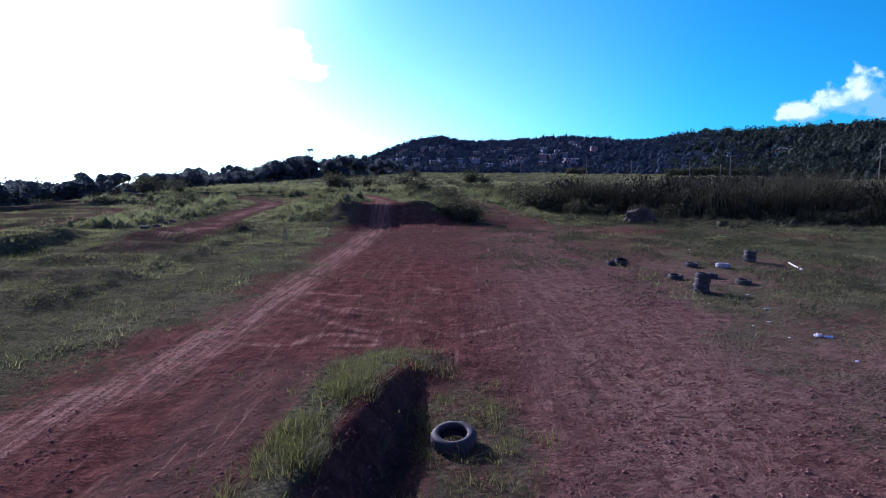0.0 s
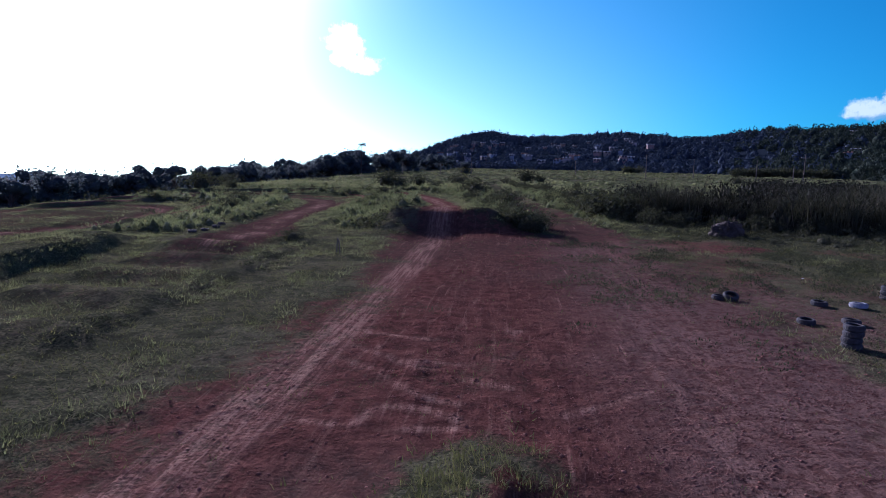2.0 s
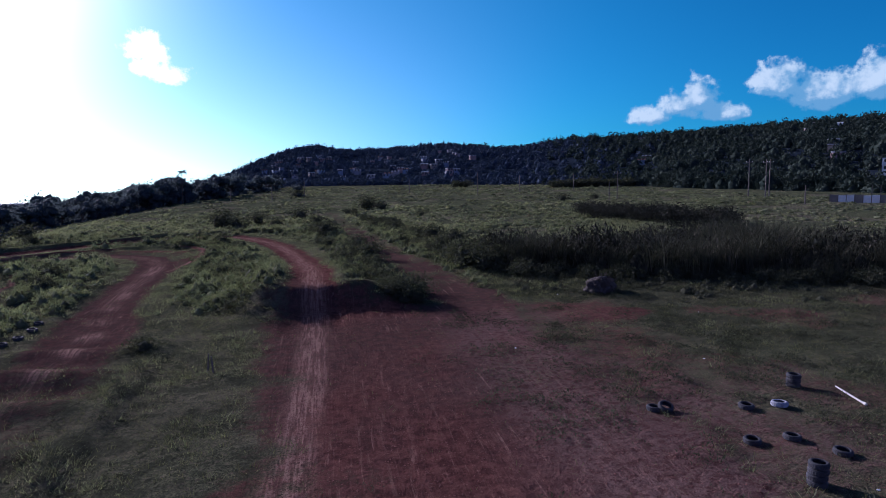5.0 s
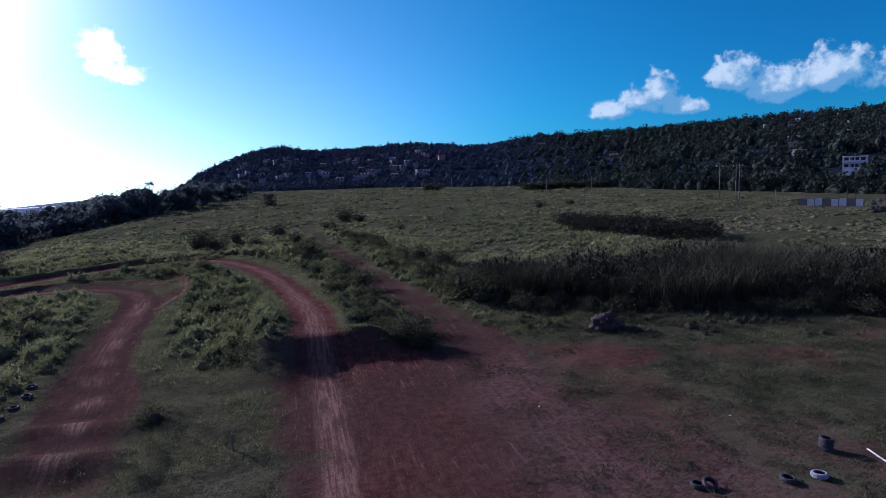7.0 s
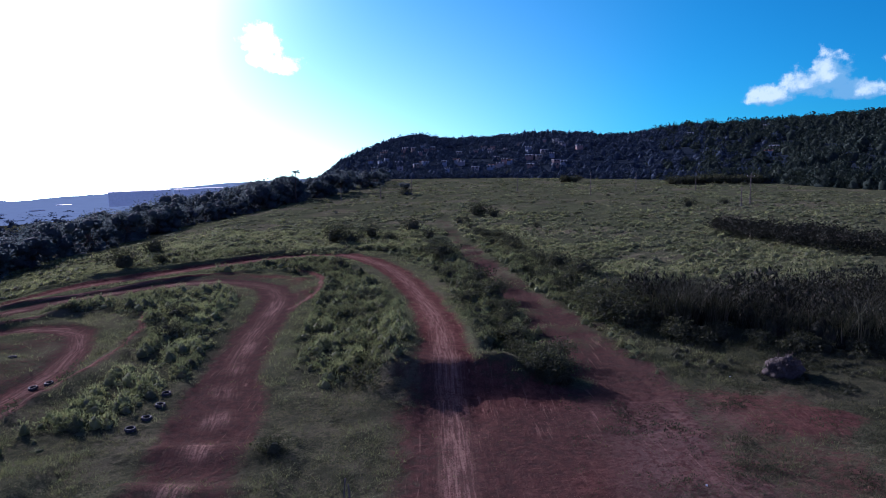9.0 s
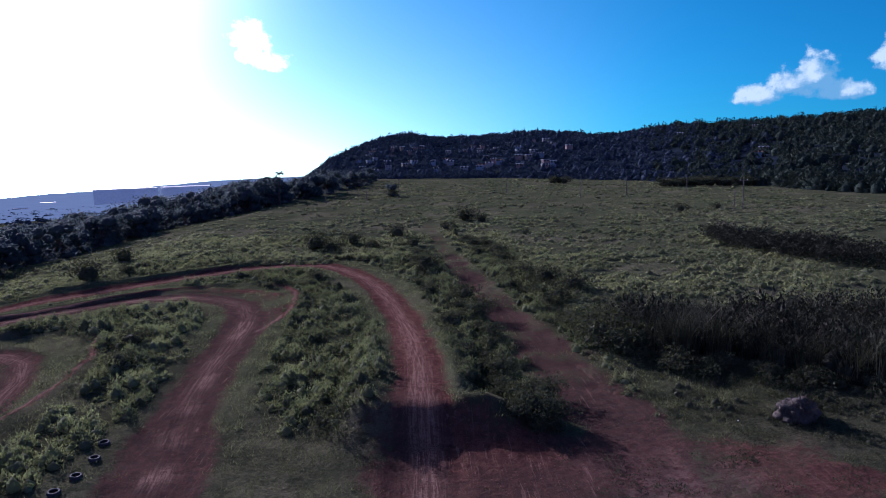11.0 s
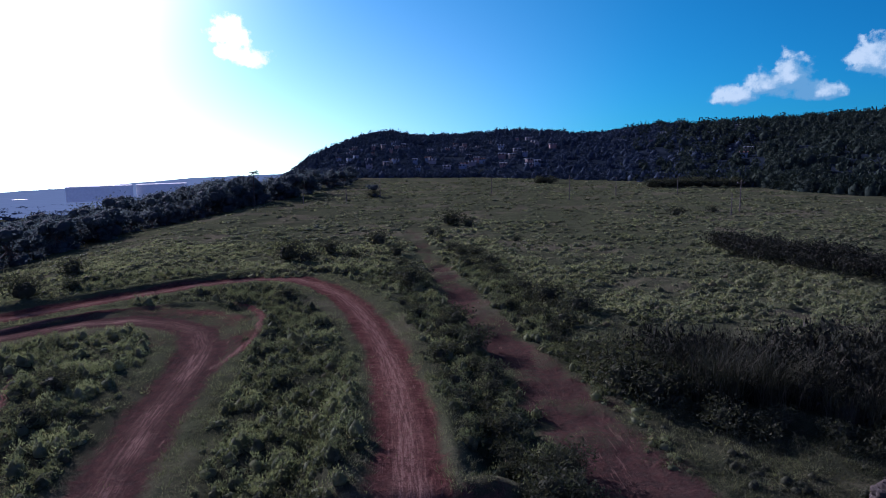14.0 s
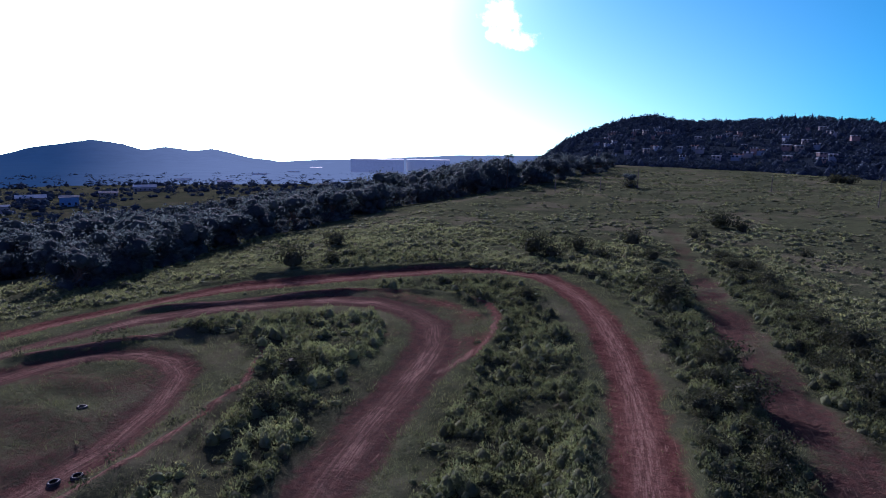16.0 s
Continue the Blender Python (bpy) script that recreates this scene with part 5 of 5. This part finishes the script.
    tagged(ob, "short wooden stake driven into the dirt", "stake", "stakes")


stake(-9.7, 33.6, 0.75, 0.08)
stake(-9.4, 33.2, 0.7, -0.05)


# ---------------------------------------------------------------- bushes and trees
def limbs(e, count, tall, spread, thick, seed):
    r = random.Random(seed)
    for k in range(count):
        a = 2 * math.pi * (k + r.random() * 0.6) / count
        bm = bmesh.new()
        p, q = Vector((0, 0, 0)), None
        for j in range(3):
            f = (j + 1) / 3
            q = Vector((math.cos(a) * spread * f**1.2, math.sin(a) * spread * f**1.2, tall * f * r.uniform(0.85, 1.05)))
            post(bm, p, q, thick * (1 - 0.28 * j), thick * (1 - 0.28 * (j + 1)), 6)
            p = q
        part("limb", bm, BARK, e)


def make_bush(seed, leaves, size, mat):
    e = new("bush")
    limbs(e, 5, 0.8, 0.55, 0.035, seed)
    c = leaf_cloud(leaves, 1.15, 1.35, size, seed, flat=1.0, hollow=0.3)
    solid("crown", *joined(leaves_as_triangles(c), lump(seed, 0.42, 0.45, 2, (0, 0, 0.40), -0.7)), mat, e)
    return e


BUSHES = [make_bush(200 + k, 620, 0.085, LEAF_BUSH) for k in range(4)]
BUSH_AT = [(-9.4, 119, 2.0), (-20.9, 106.5, 2.4), (-18.2, 104.5, 1.6), (-15.8, 111.5, 1.8), (-13, 108, 1.2), (-4.9, 88.5, 1.9), (-5.8, 92.5, 1.5), (-6.4, 109, 1.3), (3.6, 143.5, 2.6), (6.8, 140, 1.5),
           (5.0, 99.5, 1.4), (4.4, 93.3, 1.2), (6.6, 84.5, 1.3), (7.6, 79.5, 1.5), (9.6, 75.6, 1.6), (7.2, 72.0, 1.2), (-1.4, 72.5, 1.4), (-0.9, 66.3, 1.5), (-0.4, 60.2, 1.0),
           (0.0, 46.0, 1.25), (1.0, 48.6, 1.1), (-0.8, 52.5, 1.1), (-46, 101.5, 1.9), (-43.4, 87.2, 2.1), (-40.8, 91.5, 1.1), (-17.0, 84.2, 1.0), (-14.6, 225, 2.4), (51.1, 150.0, 1.7), (61.5, 154.4, 1.3),
           (-26.6, 60.5, 1.2), (-25.4, 56.0, 1.1), (12.0, 120, 0.9), (-1.0, 128, 1.1), (1.2, 113, 1.0), (7.6, 62.0, 1.3)]
rr = random.Random(77)
for line, off, n in ((PATH_R[1:9], -4.2, 26), (PATH_R[3:], 3.9, 26), (PATH_R[1:8], -5.6, 10), (PATH_R[4:10], 6.4, 12)):
    for k in range(n):
        i = rr.random() * (len(line) - 1.001)
        a, b = line[int(i)], line[int(i) + 1]
        q = a + (b - a) * (i - int(i))
        BUSH_AT.append((float(q[0]) + off + rr.gauss(0, 0.5), float(q[1]) + rr.gauss(0, 0.6), rr.uniform(0.4, 0.95)))
BUSH_AT += [(-13.2, 37.3, 0.7), (-0.9, 44.9, 0.7), (0.1, 44.3, 0.75), (1.1, 45.6, 0.9), (-0.2, 47.6, 0.8), (6.8, 57.5, 1.9), (8.4, 59.5, 2.1), (8.0, 55.6, 1.5), (9.6, 56.4, 1.8), (7.4, 61.0, 1.7), (10.2, 52.4, 1.2)]
for k in range(24):
    bx = 10.5 + 1.5 * k + rr.uniform(-0.5, 0.5)
    BUSH_AT.append((bx, float(reed_front(bx)) - rr.uniform(0.2, 1.6), rr.uniform(0.6, 1.15)))
# a ragged hedge of bushes far out in the pasture
for (ax, ay), (ex, ey), n in (((82, 246), (114, 237), 16), ((36, 400), (84, 397), 14), ((50, 288), (59, 285), 4)):
    for k in range(n):
        BUSH_AT.append((ax + (ex - ax) * (k + rr.random()) / n, ay + (ey - ay) * (k + rr.random()) / n, rr.uniform(2.0, 3.0)))
def on_track(x, y):
    p = np.array([x]), np.array([y])
    return min(along(*p, line)[0][0] for line in (LANE, TRACK_B, TRACK_C)) < 2.6


BUSH_AT = [b for b in BUSH_AT if not on_track(b[0], b[1])]
for k, (bx, by, s) in enumerate(BUSH_AT):
    m = pose(bx, by, height_at(bx, by) - 0.08, 0, 0, 67 * k) @ Matrix.Diagonal((s * 1.05, s * 1.05, s * 1.0, 1))
    ob = BUSHES[k] if k < 4 else copy_thing(BUSHES[k % 4], m)
    ob.matrix_basis = m
    tagged(ob, "scruffy dark green bush with thin stems", "bush", "bushes round the tracks")


def make_tree(seed, tall, wide, leaves, size):
    e = new("tree")
    r = random.Random(seed)
    bm = bmesh.new()
    p = Vector((0, 0, -0.2))
    for j in range(4):
        q = Vector((r.uniform(-0.15, 0.15) * j, r.uniform(-0.15, 0.15) * j, tall * 0.55 * (j + 1) / 4))
        post(bm, p, q, 0.2 - 0.03 * j, 0.17 - 0.03 * j, 8)
        p = q
    part("trunk", bm, BARK, e)
    clouds = []
    for k in range(11):
        a, f = 6.28 * k / 5.5 + r.random(), r.uniform(0.3, 1.0)
        at = Vector((math.cos(a) * wide * f * 0.7, math.sin(a) * wide * f * 0.7, tall * r.uniform(0.06, 0.8)))
        bm = bmesh.new()
        post(bm, (0, 0, tall * r.uniform(0.25, 0.45)), at, 0.08, 0.03, 6)
        part("limb", bm, BARK, e)
        s = r.uniform(0.35, 0.55)
        c = leaf_cloud(leaves // 11, wide * s * 1.25, tall * s * 0.9, size, seed * 10 + k, flat=1.0, hollow=0.6)
        clouds.append(leaves_as_triangles(c + np.array([at.x, at.y, at.z - tall * s * 0.35])))
        clouds.append(lump(seed * 10 + k, wide * s * 0.62, tall * s * 0.31, 1, (at.x, at.y, at.z), -1.0))
    solid("crown", *joined(*clouds), LEAF_TREE_HAZE, e)
    return e


TREES = [make_tree(300 + k, 5.6 + 0.35 * k, 2.9 + 0.15 * (k % 3), 700, 0.23) for k in range(6)]
TREE_LINE = poly((-67, 82), (-70, 92), (-71.5, 118), (-71, 145), (-68, 172), (-57, 195), (-43, 226), (-33, 300), (-31, 360))
r = random.Random(31)
for k in range(300):
    f = (k / 299) ** 0.95
    i = f * (len(TREE_LINE) - 1)
    j = min(int(i), len(TREE_LINE) - 2)
    px, py = TREE_LINE[j] + (TREE_LINE[j + 1] - TREE_LINE[j]) * (i - j)
    back = r.choice((0, 0, 0, 4, 9, 15, 22, 30, 40, 52))
    px, py = px - back + r.uniform(-1.5, 1.5), py + 0.3 * back + r.uniform(-3, 3)
    s = 0.58 + 0.62 * r.random() ** 1.4 + 0.003 * back + (0.12 if 165 < py < 190 else 0.36 if 190 <= py < 290 else 0.0)
    m = pose(px, py, height_at(px, py) - 0.4, 0, 0, r.uniform(0, 360)) @ Matrix.Diagonal((s * 1.2, s * 1.2, s, 1))
    ob = TREES[k % 6] if k < 6 else copy_thing(TREES[k % 6], m)
    ob.matrix_basis = m
    tagged(ob, "broad dark green tree in the boundary tree line", "tree", "trees along the field edge")


m = pose(-14.6, 225, height_at(-14.6, 225) - 0.1, 0, 0, 40) @ Matrix.Diagonal((0.75, 0.75, 0.7, 1))
lone = copy_thing(TREES[2], m)
lone.matrix_basis = m
tagged(lone, "lone rounded tree standing in open pasture", "tree")


def palm(x, y, tall):
    """A palm: slender ringed trunk and a head of arching fronds."""
    e = empty("palm_tree", x, y)
    bm = bmesh.new()
    p = Vector((0, 0, -0.2))
    for j in range(8):
        q = Vector((0.05 * j, 0.02 * j, tall * (j + 1) / 8))
        post(bm, p, q, 0.19 - 0.012 * j, 0.16 - 0.012 * j, 8)
        p = q
    part("trunk", bm, BARK, e)
    r = random.Random(9)
    for k in range(22):
        a, up = 2.4 * k, r.uniform(-0.3, 1.3)
        way, side = Vector((math.cos(a), math.sin(a), 0)), Vector((-math.sin(a), math.cos(a), 0))
        bm = bmesh.new()
        spine = [p + way * (1.3 * f) + Vector((0, 0, up * f * 1.5 - 1.1 * f * f)) for f in (0, 0.2, 0.4, 0.6, 0.8, 1.0)]
        for i in range(5):
            post(bm, spine[i], spine[i + 1], 0.03, 0.02, 4)
            for n in (0.0, 0.5):
                root = spine[i].lerp(spine[i + 1], n)
                for sgn in (1, -1):
                    tip = root + side * sgn * 0.5 + way * 0.25 - Vector((0, 0, 0.25))
                    bm.faces.new([bm.verts.new(v) for v in (root, root + way * 0.14, tip)])
        part("frond", bm, LEAF_TREE_HAZE, e)
    tagged(e, "tall slender palm rising above the tree line", "palm tree")


palm(-46.5, 200, 9.3)


# ---------------------------------------------------------------- poles, houses, sheds
def utility_pole(x, y, tall, arm):
    e = empty("utility_pole", x, y)
    bm = bmesh.new()
    post(bm, (0, 0, -0.3), (0, 0, tall), 0.14, 0.09, 8)
    part("pole", bm, TIMBER, e)
    if arm:
        bm = bmesh.new()
        box(bm, -0.9, -0.06, tall - 0.8, 0.9, 0.06, tall - 0.66)
        part("crossarm", bm, TIMBER, e)
        for px in (-0.8, 0.0, 0.8):
            bm = bmesh.new()
            post(bm, (px, 0, tall - 0.66), (px, 0, tall - 0.45), 0.05, 0.03, 6)
            part("insulator", bm, WHITE_PAINT, e)
    tagged(e, "weathered wooden utility pole standing in the pasture", "utility pole", "utility poles")


for x, y, tall, arm in ((40.5, 194, 7, 0), (57, 204, 6, 0), (66.5, 153, 7, 1), (62.5, 149, 4.5, 0), (93.5, 140, 9, 1), (96.5, 138, 9, 1), (99, 140, 9, 1), (-22, 210, 4, 0), (-33, 200, 4, 0), (24, 230, 5, 0), (-12.5, 224, 6, 0), (76, 205, 6, 0)):
    utility_pole(x, y, tall, arm)


def house(x, y, z, wide, deep, tall, floors, turn, wall, roof, flat, label, category="house"):
    e = empty("house", x, y, z, turn)
    bm = bmesh.new()
    box(bm, -wide / 2, -deep / 2, -3.0, wide / 2, deep / 2, tall)
    part("wall", bm, wall, e)
    bm = bmesh.new()
    if flat:
        box(bm, -wide / 2 - 0.3, -deep / 2 - 0.3, tall, wide / 2 + 0.3, deep / 2 + 0.3, tall + 0.3)
    else:
        o, h = 0.4, deep * 0.22
        v = [bm.verts.new(p) for p in ((-wide / 2 - o, -deep / 2 - o, tall), (wide / 2 + o, -deep / 2 - o, tall), (wide / 2 + o, deep / 2 + o, tall), (-wide / 2 - o, deep / 2 + o, tall),
                                       (-wide / 2 - o, 0, tall + h), (wide / 2 + o, 0, tall + h))]
        for f in ((0, 1, 5, 4), (2, 3, 4, 5), (0, 4, 3), (1, 2, 5), (3, 2, 1, 0)):
            bm.faces.new([v[k] for k in f])
    part("roof", bm, roof, e)
    n = max(2, int(wide / 3))
    for fl in range(floors):
        base = fl * tall / floors + 0.9
        for k in range(n):
            cx = -wide / 2 + wide * (k + 0.5) / n
            bm = bmesh.new()
            box(bm, cx - 0.55, -deep / 2 - 0.05, base, cx + 0.55, -deep / 2 + 0.05, base + 1.2)
            part("window", bm, PANE, e)
    return tagged(e, label, category, "houses on the hillside")


r = random.Random(41)
for k in range(96):
    az = r.uniform(5.5, -12) if k < 64 else r.uniform(-12, -55) if k < 80 else r.uniform(-40, -58)
    s = r.uniform(0.12, 0.6) if k < 64 else r.uniform(0.2, 0.95)
    x, y, z = (float(v[0]) for v in hill_height(np.array([az]), np.array([s])))
    wide = r.uniform(2.6, 5.0)
    house(x, y, z + r.uniform(1.0, 2.2), wide, r.uniform(2.6, 3.6), r.choice((1.2, 1.4, 1.7)), 1, az + r.uniform(-25, 25), r.choice(WALL_TONES), ROOF_TONES[1] if r.random() < 0.12 else ROOF_TONES[0], r.random() < 0.2, "small painted house among hillside trees")

WAREHOUSE_BLUE = plain("blue_metal_cladding", (0.12, 0.28, 0.45), 0.5, 2, 0.15)
# long sheds down in the valley
for az, far, wide, tall, wall, roof in ((25.0, 1100, 150, 32, WHITE_PAINT, WHITE_PAINT), (20.4, 1150, 130, 33, WHITE_PAINT, WHITE_PAINT), (38.2, 620, 22, 3.5, WALL_TONES[1], ROOF_TONES[2]),
                                       (32.4, 1050, 30, 5, WALL_TONES[1], ROOF_TONES[2]), (30.4, 1500, 45, 8, WALL_TONES[1], ROOF_TONES[2]), (44.5, 520, 26, 4, WALL_TONES[1], ROOF_TONES[2]),
                                       (50.0, 380, 15, 6, WAREHOUSE_BLUE, ROOF_TONES[0]), (52.5, 420, 24, 4, WALL_TONES[0], ROOF_TONES[2]), (47.2, 460, 18, 3, WALL_TONES[1], ROOF_TONES[0]), (41.5, 700, 26, 4, WALL_TONES[1], ROOF_TONES[2]),
                                       (35.3, 900, 32, 4, WALL_TONES[1], ROOF_TONES[2]), (54.5, 360, 12, 4, WALL_TONES[1], ROOF_TONES[2])):
    x, y = -6.3 - math.sin(radians(az)) * far, 30.4 + math.cos(radians(az)) * far
    ob = house(x, y, height_at(x, y), wide * 0.6, wide * 0.3, tall * 0.8, 1, az, wall, roof, far > 1090, "long low warehouse down in the hazy valley", "warehouse")
    ob["group"] = "sheds in the valley"
    ob.name = "warehouse"

# the white block and the yard at the foot of the hill
def white_block(x, y, z, turn):
    """A two-storey house with long balconies under flat slabs."""
    e = empty("house", x, y, z, turn, 1.05)
    bm = bmesh.new()
    box(bm, -3.2, -2.0, -2.5, 3.2, 2.4, 3.6)
    part("wall", bm, WHITE_PAINT, e)
    for level in (1.7, 3.6):
        bm = bmesh.new()
        box(bm, -3.5, -3.0, level, 3.5, 2.6, level + 0.22)
        part("slab", bm, ROOF_TONES[2], e)
    bm = bmesh.new()
    box(bm, -3.5, -3.0, 1.92, 3.5, -2.88, 2.45)
    part("balcony", bm, WHITE_PAINT, e)
    for level in (0.35, 2.5):
        for k in range(4):
            bm = bmesh.new()
            box(bm, -2.9 + 1.5 * k, -2.04, level, -1.7 + 1.5 * k, -1.9, level + 0.95)
            part("window", bm, PANE, e)
    for k in range(4):
        bm = bmesh.new()
        box(bm, -3.4 + 2.2 * k, -2.98, -2.5, -3.2 + 2.2 * k, -2.80, 3.6)
        part("post", bm, WHITE_PAINT, e)
    return tagged(e, "white flat-roofed two-storey house at the hill foot", "house", "houses on the hillside")


white_block(179.0, 184.0, 5.0, -45)
ob = house(113.0, 91.0, -1.3, 16.0, 10.0, 3.4, 1, -55, WHITE_PAINT, ROOF_TONES[2], False, "white gabled shed at the pasture's edge", "shed")
ob.name = "shed"


def yard_wall(x, y, turn):
    e = empty("yard_wall", x, y, turn=turn)
    for k in range(8):
        bm = bmesh.new()
        box(bm, -5.6 + 1.4 * k, -0.08, -0.1, -4.24 + 1.4 * k, 0.08, 1.5 - 0.12 * (k % 3 == 1))
        part("panel", bm, WHITE_PAINT if k % 3 else WALL_TONES[0], e)
    for k in range(9):
        bm = bmesh.new()
        box(bm, -5.68 + 1.4 * k, -0.12, -0.1, -5.54 + 1.4 * k, 0.12, 1.62 if k not in (5, 6, 7) else 3.4)
        part("post", bm, TIMBER, e)
    tagged(e, "weathered white panel wall round a yard", "wall")


yard_wall(99.0, 113.0, -48)

# white houses high on the hillside and along its ridge
for x, y, z, wide, tall, flat in ((430.7, 381.4, 37.5, 8, 3.4, True), (401.3, 351.9, 34.2, 7, 3.0, False), (423.2, 356.4, 36.5, 9, 3.2, False), (433.0, 349.0, 37.0, 8, 3.2, True), (276.2, 231.1, 15.6, 7, 3.0, True),
                                  (266.4, 216.4, 13.5, 6, 4.6, True), (256.6, 221.1, 12.9, 5, 2.6, False), (360.9, 409.5, 31.9, 9, 3.0, False), (245.5, 222.2, 11.6, 4.5, 2.6, True), (241.6, 202.2, 9.3, 5, 2.6, False),
                                  (438.0, 420.0, 39.0, 8, 3.4, True), (323.0, 371.9, 26.1, 6, 2.6, True)):
    house(x, y, z + 1.6, wide * 0.55, 3.4, tall * 0.6, 1 if tall < 4 else 2, -48, WHITE_PAINT, ROOF_TONES[2], flat, "white painted house high on the wooded hill")


def rubble_heap(x, y, z, wide, seed):
    """A slumped heap of pale earth with blocks of broken stone on it."""
    r = random.Random(seed)
    e = empty("rubble_heap", x, y, z, r.uniform(0, 90))
    bm = bmesh.new()
    bmesh.ops.create_icosphere(bm, subdivisions=3, radius=1.0)
    for v in bm.verts:
        v.co = v.co * (1 + 0.35 * noise.fractal(v.co * 1.7 + Vector((seed, 0, 0)), 1.0, 2.0, 4))
        v.co = Vector((v.co.x * wide * 0.5, v.co.y * wide * 0.35, max(-1.0, v.co.z * 1.5)))
    part("earth", bm, PALE_EARTH, e)
    for k in range(14):
        bm = bmesh.new()
        a, f = r.uniform(0, 6.28), r.uniform(0.2, 1.0)
        at = Vector((math.cos(a) * wide * 0.5 * f, math.sin(a) * wide * 0.35 * f, 1.5 * math.sqrt(max(0, 1 - f * f)) + 0.1))
        bmesh.ops.create_icosphere(bm, subdivisions=1, radius=r.uniform(0.3, 0.7), matrix=Matrix.Translation(at) @ Matrix.Diagonal((1, r.uniform(0.6, 1), r.uniform(0.5, 0.8), 1)))
        part("block", bm, PALE_EARTH, e)
    tagged(e, "pale heap of earth and broken stone at the hill foot", "rubble heap")


PALE_EARTH = plain("pale_earth", (0.36, 0.31, 0.26), 0.95, 3, 0.35)
rubble_heap(158.0, 186.5, 1.4, 7.0, 3)
rubble_heap(153.0, 180.0, 0.8, 5.0, 4)


def truck(x, y, turn):
    """A small parked lorry: cab, box body, windows, wheels."""
    e = empty("truck", x, y, turn=turn, scale=0.85)
    paint = plain("pale_blue_vehicle_paint", (0.50, 0.62, 0.76), 0.35, 6, 0.08, spec=0.5)
    bm = bmesh.new()
    box(bm, -1.0, -2.6, 0.45, 1.0, 1.0, 0.62)
    part("chassis", bm, RUBBER, e)
    bm = bmesh.new()
    box(bm, -1.0, -2.6, 0.66, 1.0, 0.75, 2.25)
    bmesh.ops.bevel(bm, geom=bm.edges[:], offset=0.05, segments=2, affect="EDGES")
    part("box_body", bm, WHITE_PAINT, e, "white box body")
    bm = bmesh.new()
    box(bm, -0.92, 0.85, 0.45, 0.92, 2.35, 1.95)
    for v in bm.verts:
        if v.co.z > 1.2 and v.co.y > 1.5:
            v.co.y -= 0.45
    bmesh.ops.bevel(bm, geom=bm.edges[:], offset=0.07, segments=2, affect="EDGES")
    cab = part("cab", bm, paint, e, "pale blue cab")
    for side in (-0.93, 0.93):
        bm = bmesh.new()
        box(bm, side - 0.02, 1.05, 1.2, side + 0.02, 1.75, 1.75)
        part("side_window", bm, PANE, cab)
    for wx in (-0.85, 0.85):
        for wy in (-1.7, 1.5):
            bm = bmesh.new()
            post(bm, (wx - 0.12, wy, 0.38), (wx + 0.12, wy, 0.38), 0.38, 0.38, 20)
            part("wheel", bm, RUBBER, e)
    tagged(e, "small white and pale blue lorry parked beside the shed", "truck")


truck(97.5, 92.8, 122)
truck(99.6, 90.4, 96)
for k, (x, y, s, label) in enumerate(((93.9, 97.6, 0.50, "low dark bushy tree beside the yard wall"), (95.4, 96.0, 0.46, "low dark bushy tree beside the yard wall"), (92.0, 83.2, 0.62, "dark rounded tree in front of the white shed"))):
    m = pose(x, y, height_at(x, y) - 0.1, 0, 0, 80 * k) @ Matrix.Diagonal((s * 0.95, s * 0.95, s, 1))
    ob = copy_thing(TREES[k + 1], m)
    ob.matrix_basis = m
    tagged(ob, label, "tree")
for x, y, tall in ((99.5, 95.0, 5.5), (101.0, 92.0, 5.5), (86.5, 80.8, 3.2), (89.0, 116.5, 3.6)):
    utility_pole(x, y, tall, 0)
